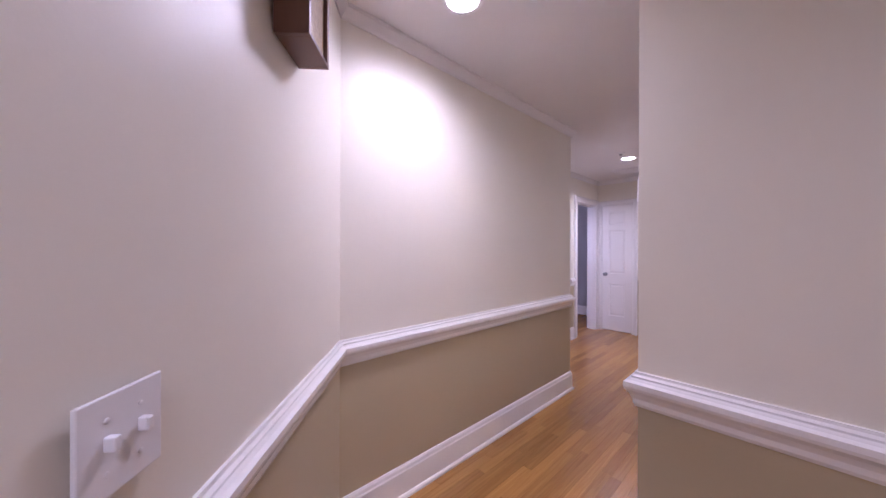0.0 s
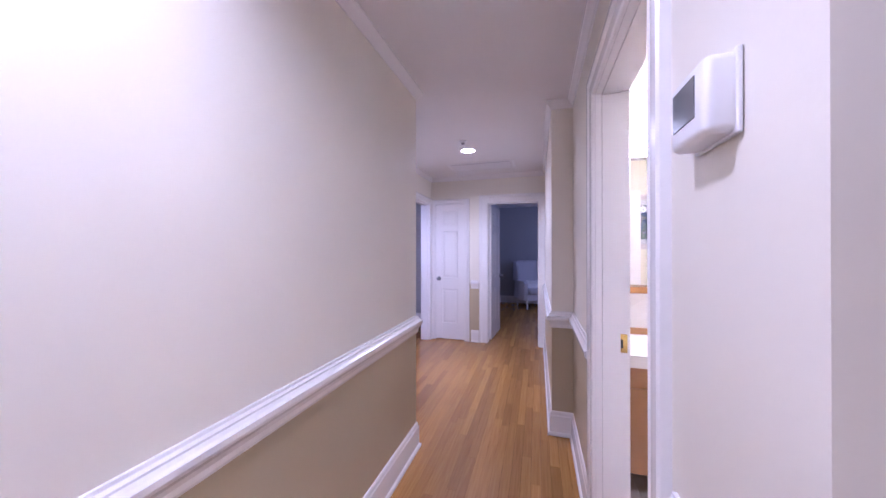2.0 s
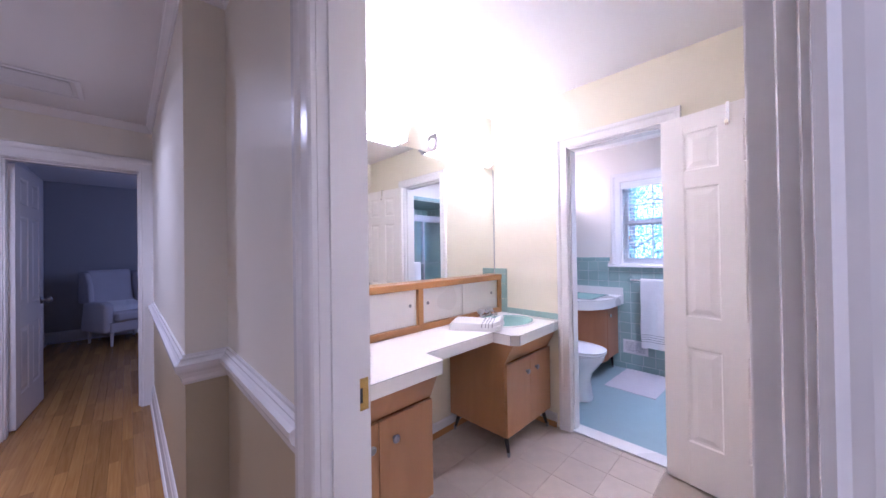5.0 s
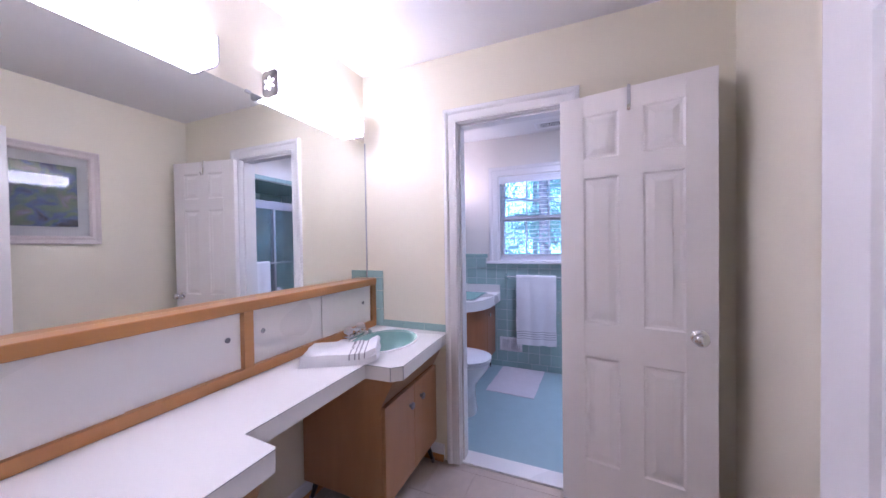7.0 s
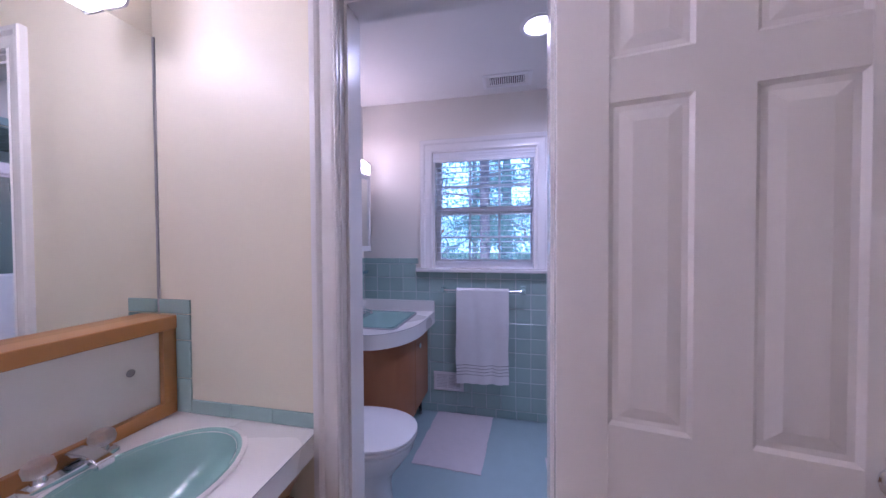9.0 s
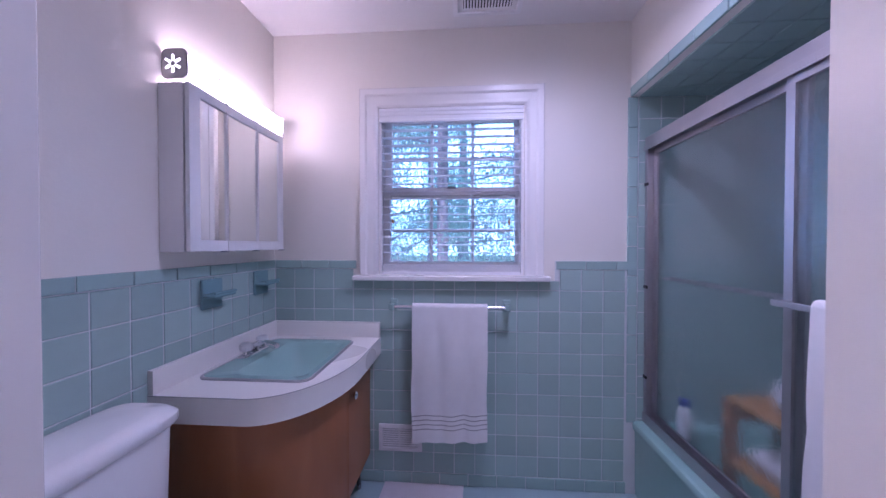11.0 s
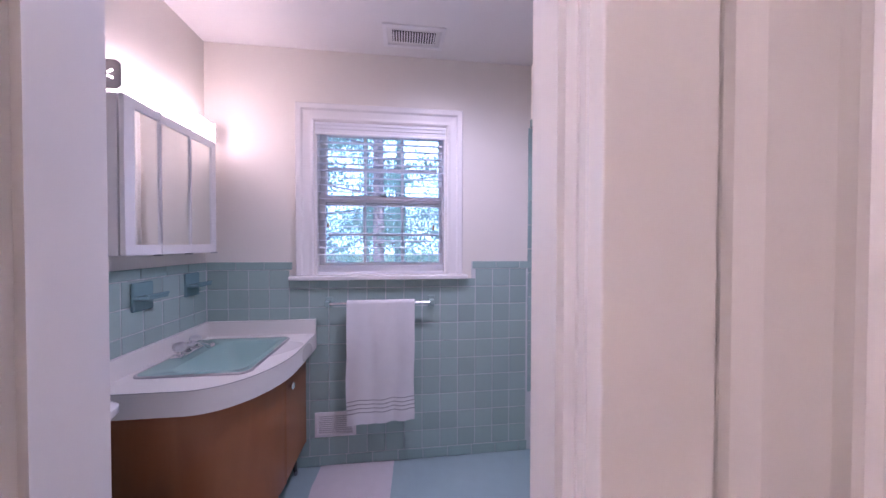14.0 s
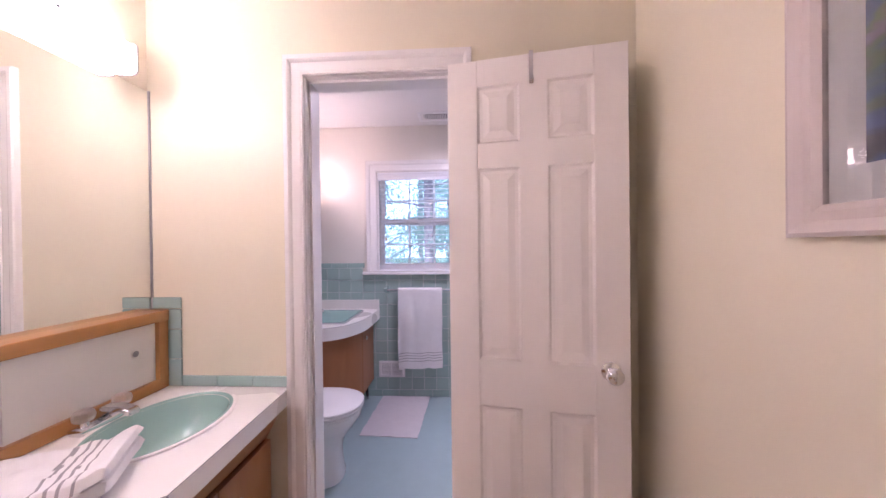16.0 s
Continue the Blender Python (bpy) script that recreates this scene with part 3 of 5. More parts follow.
part("base", lathe(bmesh.new(), [(0.040, -0.001), (0.040, -0.006), (0.026, -0.014), (0.02, -0.016)]), "white_plastic", sm, smooth=True)
part("cap", lathe(bmesh.new(), [(0.016, -0.016), (0.018, -0.030), (0.010, -0.036)]), "lens_grey", sm, "grey metal cap", True)


def ceiling_grille(name, label, x0, x1, y0, y1, slats, along_x, border=0.025):
    ob = empty(name, label, "vent", pose(0, 0, 0))
    part("frame", sweep(bmesh.new(), [(0, H - 0.001), (0, H - 0.006), (-0.004, H - 0.009), (-border, H - 0.006), (-border, H - 0.001)], [(x0, y0), (x0, y1), (x1, y1), (x1, y0)][::-1], flat, True), "white_plastic", ob)
    # No duct is built; the sheet's colour stands in for shade between slats.
    part("backing", B(x0 + border, x1 - border, y0 + border, y1 - border, H - 0.003, H - 0.001), "dark" if not along_x else "grey_paint", ob, "flat sheet coloured for the shade in the opening")
    for i in range(slats):
        k = (i + 0.5) / slats
        if along_x:
            y = y0 + border + (y1 - y0 - 2 * border) * k
            part("slat", B(x0 + border, x1 - border, y - 0.006, y + 0.005, H - 0.010, H - 0.003), "white_plastic", ob)
        else:
            y = y0 + border + (y1 - y0 - 2 * border) * k
            part("slat", B(x0 + border, x1 - border, y - 0.0035, y + 0.0035, H - 0.009, H - 0.003), "white_plastic", ob)
    return ob


ceiling_grille("return_grille", "white louvred return air grille in the hall ceiling", -0.95, -0.16, 4.24, 4.54, 14, True)
ceiling_grille("ceiling_vent", "white ceiling vent with short dark slots", 3.685, 3.825, 1.505, 1.785, 16, False)


# ---- dressing room ----
def plate_with_hole(bm, outer, inner, z0, z1):
    """A slab with one hole through it."""
    loops = {}
    for z in (z0, z1):
        edges = []
        for key, pts in (("o", outer), ("i", inner)):
            vs = [bm.verts.new((x, y, z)) for x, y in pts]
            loops[key, z] = vs
            edges += [bm.edges.new((vs[i], vs[(i + 1) % len(vs)])) for i in range(len(vs))]
        bmesh.ops.triangle_fill(bm, use_beauty=True, use_dissolve=False, edges=edges)
    for key in "oi":
        a, b = loops[key, z0], loops[key, z1]
        for i in range(len(a)):
            bm.faces.new((a[i], a[(i + 1) % len(a)], b[(i + 1) % len(a)], b[i]))
    return bm


def ellipse(cx, cy, a, b, steps=40):
    return [(cx + a * math.cos(2 * math.pi * i / steps), cy + b * math.sin(2 * math.pi * i / steps)) for i in range(steps)]


def round_rect(x0, x1, y0, y1, r, steps=6):
    pts = []
    for cx, cy, a0 in ((x1 - r, y1 - r, 0), (x0 + r, y1 - r, 90), (x0 + r, y0 + r, 180), (x1 - r, y0 + r, 270)):
        for i in range(steps + 1):
            a = radians(a0 + 90 * i / steps)
            pts.append((cx + r * math.cos(a), cy + r * math.sin(a)))
    return pts


def bowl(bm, levels):
    """Closed thin shell through loops of equal length, from the rim down, with its floor."""
    rings = [[bm.verts.new((x, y, z)) for x, y in pts] for pts, z in levels]
    n = len(rings[0])
    for a, b in zip(rings, rings[1:]):
        for i in range(n):
            bm.faces.new((a[i], a[(i + 1) % n], b[(i + 1) % n], b[i]))
    bm.faces.new(rings[-1])
    return bm


CZ = 0.786
SX, SY = 2.062, 2.442
outline = [(0.512, 2.190), (1.142, 2.185), (1.150, 2.193), (1.158, 2.325), (1.725, 2.325), (1.730, 2.198), (1.768, 2.155), (2.332, 2.172), (2.332, 2.756), (0.512, 2.756)]
counter = thing("vanity_counter", plate_with_hole(bmesh.new(), outline, ellipse(SX, SY, 0.200, 0.158), 0.722, CZ), "white_laminate",
                "white laminate counter stepping back over the knee space", "counter")
edge = [p for p in outline[:8]]
part("edge_line", sweep(bmesh.new(), [(0, CZ - 0.003), (-0.0012, CZ - 0.003), (-0.0012, CZ - 0.0005), (0, CZ - 0.0005)], edge, flat), "grey_paint", counter, "thin dark seam along the edge")
for x, y in ((1.730, 2.198), (1.768, 2.155)):
    part("edge_joint", B(x - 0.0015, x + 0.0015, y - 0.0022, y + 0.001, 0.723, CZ - 0.001), "grey_paint", counter)
sink = thing("vanity_sink", bowl(bmesh.new(), [(ellipse(SX, SY, 0.222, 0.178), CZ + 0.001), (ellipse(SX, SY, 0.218, 0.174), CZ + 0.005), (ellipse(SX, SY, 0.205, 0.162), CZ + 0.005), (ellipse(SX, SY, 0.198, 0.155), CZ - 0.004), (ellipse(SX, SY, 0.19, 0.147), CZ - 0.04),
                                               (ellipse(SX, SY, 0.165, 0.125), CZ - 0.085), (ellipse(SX, SY, 0.12, 0.088), CZ - 0.12), (ellipse(SX, SY, 0.05, 0.04), CZ - 0.135)]),
             "teal_enamel", "oval seafoam green enamel sink set in the counter", "sink", smooth=True)
part("rim", sweep(bmesh.new(), [(0, CZ + 0.0005), (-0.012, CZ + 0.0005), (-0.012, CZ + 0.006), (-0.006, CZ + 0.008), (0, CZ + 0.006)], ellipse(SX, SY, 0.214, 0.170), flat, True), "white_laminate", sink, "pale raised rim", True)
part("drain", lathe(bmesh.new(), [(0.022, CZ - 0.1345), (0.022, CZ - 0.132), (0.016, CZ - 0.131)], Matrix.Translation((SX, SY, 0))), "chrome", sink, "chrome drain ring", True)


def faucet(name, label, m):
    ob = empty(name, label, "faucet", m)
    part("base_bar", B(-0.082, 0.082, -0.024, 0.024, 0, 0.022, 0.006), "chrome", ob, smooth=True)
    bm = bmesh.new()
    prof = [(0.018, -0.006), (0.018, 0.022), (-0.004, 0.034), (-0.06, 0.036), (-0.105, 0.026), (-0.108, 0.014), (-0.098, 0.010), (-0.055, 0.035), (-0.01, 0.012)]
    rows = [[bm.verts.new((x, y, z * 1.3 + 0.016)) for y, z in prof] for x in (-0.018, 0.018)]
    bm.faces.new(rows[0]), bm.faces.new(rows[1][::-1])
    for i in range(len(prof)):
        bm.faces.new((rows[0][i], rows[0][(i + 1) % len(prof)], rows[1][(i + 1) % len(prof)], rows[1][i]))
    bmesh.ops.bevel(bm, geom=list(bm.edges), offset=0.003, segments=2, affect="EDGES")
    part("spout", bm, "chrome", ob, smooth=True)
    for x in (-0.056, 0.056):
        part("stem", lathe(bmesh.new(), [(0.014, 0.02), (0.012, 0.032), (0.010, 0.036)], Matrix.Translation((x, 0, 0))), "chrome", ob, smooth=True)
        part("handle", lathe(bmesh.new(), [(0.012, 0.034), (0.024, 0.040), (0.027, 0.052), (0.024, 0.066), (0.014, 0.072)], Matrix.Translation((x, 0, 0)), 10), "acrylic", ob, "clear acrylic faucet handle")
    return ob


faucet("vanity_faucet", "chrome two-handle faucet with clear acrylic knobs", pose(2.050, 2.636, CZ + 0.001))

ledge = empty("ledge_cabinet", "shallow ledge cabinet with white sliding doors and oak frame", "cabinet", pose(0, 0, 0))
part("top_rail", B(0.515, 2.330, 2.672, 2.756, 1.060, 1.102, 0.003), "birch_edge", ledge)
part("bottom_rail", B(0.515, 2.330, 2.680, 2.756, CZ + 0.001, CZ + 0.042, 0.002), "birch_edge", ledge)
for x0, x1 in ((0.515, 0.545), (1.416, 1.456), (2.290, 2.330)):
    part("stile", B(x0, x1, 2.680, 2.756, CZ + 0.042, 1.060), "birch_edge", ledge)
for x0, x1, y in ((0.545, 1.05, 2.698), (0.90, 1.416, 2.706), (1.456, 1.93, 2.706), (1.86, 2.290, 2.698)):
    part("sliding_door", B(x0, x1, y, y + 0.006, CZ + 0.042, 1.060), "white_laminate", ledge, "white sliding door")
for x, y in ((0.70, 2.698), (1.365, 2.706), (1.518, 2.706), (2.212, 2.698)):
    part("finger_pull", lathe(bmesh.new(), [(0.011, 0), (0.011, 0.002), (0.008, 0.003), (0.007, 0.001)], pose(x, y, 0.957, 90), 16), "pewter", ledge, "small metal finger pull", True)

mir = thing("wall_mirror", B(0.515, 2.328, 2.748, 2.756, 1.103, 1.995), "mirror", "large frameless mirror above the ledge cabinet", "mirror")
part("edge", B(2.328, 2.3325, 2.744, 2.757, 1.103, 1.998), "steel_rim", mir, "thin metal edge strip")
for x in (0.9, 1.505, 2.0):
    part("clip", B(x - 0.012, x + 0.012, 2.742, 2.749, 1.985, 1.998, 0.002), "steel_rim", mir)

# backsplash of narrow tiles on the end wall
splash = empty("tile_backsplash", "narrow seafoam tile border round the counter end", "backsplash", pose(0, 0, 0))
for y0, y1, z0, z1 in ((2.175, 2.322, CZ + 0.002, 0.832), (2.324, 2.471, CZ + 0.002, 0.832), (2.473, 2.620, CZ + 0.002, 0.832), (2.622, 2.678, CZ + 0.002, 0.898), (2.622, 2.678, 0.900, 1.020), (2.622, 2.678, 1.022, 1.104), (2.622, 2.742, 1.106, 1.152)):
    part("tile", B(DW - 0.008, DW - 0.0005, y0, y1, z0, z1, 0.003), "teal_trim", splash)


def leg(ob, x, y, dx, dy, top):
    bm = bmesh.new()
    lathe(bm, [(0.010, 0.022), (0.017, top - 0.012), (0.019, top)], None, 14)
    for v in bm.verts:
        v.co.x += dx * (1 - v.co.z / top) + x
        v.co.y += dy * (1 - v.co.z / top) + y
    p = part("leg", bm, "dark_leg", ob, "tapered black leg", True)
    part("ferrule", lathe(bmesh.new(), [(0.0085, 0), (0.0095, 0.002), (0.0108, 0.024), (0.0100, 0.026)], Matrix.Translation((x + dx * 0.95, y + dy * 0.95, 0)), 14), "pewter", p, "dull metal foot", True)


def vanity_cabinet(x0, x1, y_top, y_door, z0, label, knobs, left_leg=True):
    ob = empty("vanity_cabinet", label, "cabinet", pose(0, 0, 0), "vanity cabinets")
    ztop, zd = 0.722, 0.588
    for a, b in ((x0, x0 + 0.016), (x1 - 0.016, x1)):
        bm = bmesh.new()
        side = [(2.735, z0), (y_door, z0), (y_door, zd), (y_top, ztop), (2.735, ztop)]
        rows = [[bm.verts.new((x, y, z)) for y, z in side] for x in (a, b)]
        bm.faces.new(rows[0]), bm.faces.new(rows[1][::-1])
        for i in range(5):
            bm.faces.new((rows[0][i], rows[0][(i + 1) % 5], rows[1][(i + 1) % 5], rows[1][i]))
        part("side_panel", bm, "birch", ob)
    part("bottom", B(x0 + 0.016, x1 - 0.016, y_door + 0.004, 2.735, z0, z0 + 0.016), "birch", ob)
    part("back", B(x0 + 0.016, x1 - 0.016, 2.725, 2.735, z0 + 0.016, ztop), "birch", ob)
    bm = bmesh.new()
    f = [(y_door - 0.001, zd + 0.004), (y_top - 0.001, ztop), (y_top + 0.014, ztop), (y_door + 0.013, zd + 0.004)]
    rows = [[bm.verts.new((x, y, z)) for y, z in f] for x in (x0 + 0.016, x1 - 0.016)]
    bm.faces.new(rows[0]), bm.faces.new(rows[1][::-1])
    for i in range(4):
        bm.faces.new((rows[0][i], rows[0][(i + 1) % 4], rows[1][(i + 1) % 4], rows[1][i]))
    part("apron", bm, "birch", ob, "slanted wood fascia")
    xm = (x0 + x1) / 2
    for a, b, kx in ((x0 + 0.003, xm - 0.002, knobs[0]), (xm + 0.002, x1 - 0.003, knobs[1])):
        d = part("cabinet_door", B(a, b, y_door - 0.018, y_door - 0.001, z0 + 0.002, zd - 0.003, 0.0015), "birch", ob)
        part("knob", lathe(bmesh.new(), [(0.009, 0), (0.009, 0.010), (0.017, 0.014), (0.018, 0.020), (0.012, 0.025)], pose(kx, y_door - 0.018, 0.492, 90), 18), "pewter", d, "round brushed metal knob", True)
    for x, y, dx, dy in ((x0 + 0.05, y_door + 0.03, -0.018, -0.035), (x1 - 0.05, y_door + 0.03, 0.018, -0.035), (x0 + 0.05, 2.69, -0.018, 0.035), (x1 - 0.05, 2.69, 0.018, 0.035)):
        leg(ob, x, y, dx, dy, z0)
    return ob


vanity_cabinet(1.752, 2.318, 2.192, 2.262, 0.128, "warm birch sink cabinet with two doors on tapered legs", (1.985, 2.105))
vanity_cabinet(0.520, 1.136, 2.212, 2.272, 0.120, "warm birch drawerless cabinet beside the knee space", (0.785, 0.905))


def light_bar(name, label, x0, x1, y_back, y_front, z0, z1, mat="lamp_diffuser"):
    """Wraparound strip fixture with pierced metal end plates."""
    ob = empty(name, label, "wall light", pose(0, 0, 0), "strip lights")
    part("back_pan", B(x0 + 0.01, x1 - 0.01, y_back - 0.02, y_back - 0.001, z0 + 0.015, z1 - 0.012), "white_plastic", ob)
    bm = bmesh.new()
    box(bm, x0 + 0.008, x1 - 0.008, y_front, y_back - 0.021, z0, z1)
    bmesh.ops.bevel(bm, geom=[e for e in bm.edges if abs(e.verts[0].co.x - e.verts[1].co.x) > 0.1], offset=0.022, segments=4, affect="EDGES")
    part("diffuser", bm, mat, ob, "glowing white diffuser", True)
    for x, s in ((x0, -1), (x1, 1)):
        cap = part("end_plate", prism_x(round_rect(y_front - 0.003, y_back - 0.004, z0 - 0.004, z1 + 0.004, 0.02), x - 0.0035, x + 0.0035), "lens_grey", ob, "grey metal end plate")
        # The plate stays uncut; glowing slivers imitate lamplight showing through its slots.
        for i in range(6):
            a = radians(60 * i + 30)
            bm = bmesh.new()
            box(bm, -0.0006, 0.0006, 0.010, 0.030, -0.003, 0.003)
            bmesh.ops.transform(bm, matrix=Matrix.Translation((x + s * 0.0042, (y_front + y_back) / 2, (z0 + z1) / 2)) @ Matrix.Rotation(a, 4, "X"), verts=bm.verts)
            part("slot_glow", bm, mat, cap, "glowing sliver for lamplight through a starburst slot")
    for k in (0.25, 0.62):
        x = x0 + (x1 - x0) * k
        part("thumbscrew", lathe(bmesh.new(), [(0.006, 0), (0.006, 0.004), (0.003, 0.007)], pose(x, y_front, (z0 + z1) / 2 + 0.02, 90), 10), "pewter", ob, smooth=True)
    return ob


def prism_x(pts, x0, x1):
    bm = bmesh.new()
    rows = [[bm.verts.new((x, y, z)) for y, z in pts] for x in (x0, x1)]
    n = len(pts)
    bm.faces.new(rows[0]), bm.faces.new(rows[1][::-1])
    for i in range(n):
        bm.faces.new((rows[0][i], rows[0][(i + 1) % n], rows[1][(i + 1) % n], rows[1][i]))
    return bm


light_bar("vanity_light", "lit strip light with pierced metal ends above the mirror", 1.585, 2.205, JOG, 2.665, 1.999, 2.108)
light_bar("vanity_light", "lit strip light with pierced metal ends above the mirror", 0.710, 1.330, JOG, 2.665, 1.999, 2.108)


# ---- towels ----
def folded_towel():
    ob = empty("hand_towel", "folded white towel with grey stripes on the counter", "towel", pose(1.757, 2.476, CZ + 0.001, 0, 0, -60))
    L, W = 0.345, 0.225
    for k, (z, s) in enumerate(((0.0, 1.0), (0.024, 0.985))):
        bm = bmesh.new()
        nx, ny = 56, 20
        top, bot = [], []
        for i in range(nx + 1):
            for j in range(ny + 1):
                u, v = i / nx - 0.5, j / ny - 0.5
                e = min(1, (0.5 - abs(u)) / 0.045, (0.5 - abs(v)) / 0.06)
                th = 0.024 * math.sqrt(max(0.0, 1 - (1 - max(e, 0)) ** 2))
                wob = 0.005 * noise.noise((u * 7, v * 7, k * 3.1)) + 0.0025 * noise.noise((u * 22, v * 22, 5 + k))
                lift = 0.03 * max(0.0, u - 0.30) / 0.2 * (1 if k else 0.6)
                x, y = u * L * s + 0.004 * noise.noise((v * 5, 2, k)), v * W * s + 0.004 * noise.noise((u * 5, 9, k))
                top.append(bm.verts.new((x, y, z + th + (wob if th else 0) * (k + 0.3) + lift)))
                bot.append(bm.verts.new((x, y, z + 0.0006 + lift)))
        for grid, flip in ((top, 1), (bot, -1)):
            for i in range(nx):
                for j in range(ny):
                    a = i * (ny + 1) + j
                    bm.faces.new([grid[a], grid[a + ny + 1], grid[a + ny + 2], grid[a + 1]][::flip])
        rim = [i * (ny + 1) for i in range(nx + 1)] + [nx * (ny + 1) + j for j in range(1, ny + 1)] + [i * (ny + 1) + ny for i in range(nx - 1, -1, -1)] + [j for j in range(ny - 1, 0, -1)]
        for a, b in zip(rim, rim[1:] + rim[:1]):
            bm.faces.new((top[a], top[b], bot[b], bot[a]))
        layer = part("fold", bm, ["towel", "stripe"], ob, smooth=True)
        for f in layer.data.polygons:
            u = f.center.x / L
            if any(abs(u - c) < 0.0095 for c in (0.14, 0.20, 0.26, 0.32)) and k == 1:
                f.material_index = 1 if abs(f.center.y) < 0.14 else 0
    return ob


folded_towel()


def hung_towel(name, label, x, width, drop_front, drop_back, bar_r, m, stripes):
    """A towel over a rod that runs along local x at the origin; its front hangs on -y."""
    nu, nv = 26, 300
    total = drop_front + drop_back + math.pi * bar_r
    bm = bmesh.new()
    faces = []
    for layer in (0, 1):
        grid = []
        r = bar_r + (0.009 if layer == 0 else 0.002)
        for i in range(nu + 1):
            u = i / nu - 0.5
            for j in range(nv + 1):
                s = j / nv * total
                if s < drop_front:
                    y, z = -r, -(drop_front - s)
                elif s < drop_front + math.pi * bar_r:
                    a = (s - drop_front) / bar_r
                    y, z = -r * math.cos(a), r * math.sin(a)
                else:
                    y, z = r, -(s - drop_front - math.pi * bar_r)
                d = min(1.0, max(0.0, -z) / 0.25)
                sway = (0.010 * math.sin(u * 9 + 1.3) + 0.012 * noise.noise((u * 4, z * 3, 1.7))) * d
                front = -1 if y < 0 else 0.4
                x2 = u * width * (1 + 0.03 * d * noise.noise((z * 2, 4.0, u))) + 0.010 * noise.noise((z * 3.5, 7, 0)) * d
                bend = 0.02 * d * (u + 0.5) * (1 if y < 0 else 0)
                grid.append(bm.verts.new((x2, y + front * abs(sway) - (0.004 if y < 0 else 0) * d, z + bend * 0.5 + 0.010 * d * noise.noise((u * 5, 3.0, 0.4)))))
        faces.append(grid)
    for k, grid in enumerate(faces):
        for i in range(nu):
            for j in range(nv):
                a = i * (nv + 1) + j
                bm.faces.new([grid[a], grid[a + 1], grid[a + nv + 2], grid[a + nv + 1]][::1 if k else -1])
    rim = [i * (nv + 1) for i in range(nu + 1)] + [nu * (nv + 1) + j for j in range(1, nv + 1)] + [i * (nv + 1) + nv for i in range(nu - 1, -1, -1)] + [j for j in range(nv - 1, 0, -1)]
    for a, b in zip(rim, rim[1:] + rim[:1]):
        bm.faces.new((faces[0][a], faces[0][b], faces[1][b], faces[1][a]))
    ob = thing(name, bm, ["towel", "stripe"], label, "towel", smooth=True)
    step = total / nv
    for f in ob.data.polygons:
        j = f.index % nv if f.index < 2 * nu * nv else -1
        if j >= 0 and any(abs((j + 0.5) * step - c) < step * 0.5 for c in stripes):
            f.material_index = 1
    ob.matrix_world = m
    return ob


def towel_bar(name, label, x0, x1, z, out, m):
    """Rod with square ceramic posts, along local x; the wall is y = 0, the room -y."""
    ob = empty(name, label, "towel bar", m)
    part("rod", lathe(bmesh.new(), [(0.009, x0), (0.009, x1)], pose(0, -out, z, 0, 90, 0), 16), "chrome", ob, "chrome rod", True)
    for x in (x0, x1):
        p = part("post", B(x - 0.020, x + 0.020, -0.012, -0.001, z - 0.032, z + 0.032, 0.004), "teal_trim", ob, "seafoam ceramic post")
        part("arm", B(x - 0.014, x + 0.014, -out - 0.014, -0.012, z - 0.016, z + 0.016, 0.005), "teal_trim", p)
    return ob


EAST = Matrix(((0, 1, 0, WW - 0.008), (-1, 0, 0, 0), (0, 0, 1, 0), (0, 0, 0, 1)))
towel_bar("towel_bar", "seafoam ceramic towel bar on the tiled wall", -2.130, -1.532, 0.972, 0.065, EAST)
hung_towel("bath_towel", "white towel with grey stripes over the bar", 0, 0.385, 0.690, 0.655, 0.011, EAST @ pose(-1.828, -0.065, 0.972), (0.065, 0.088, 0.111, 0.134))


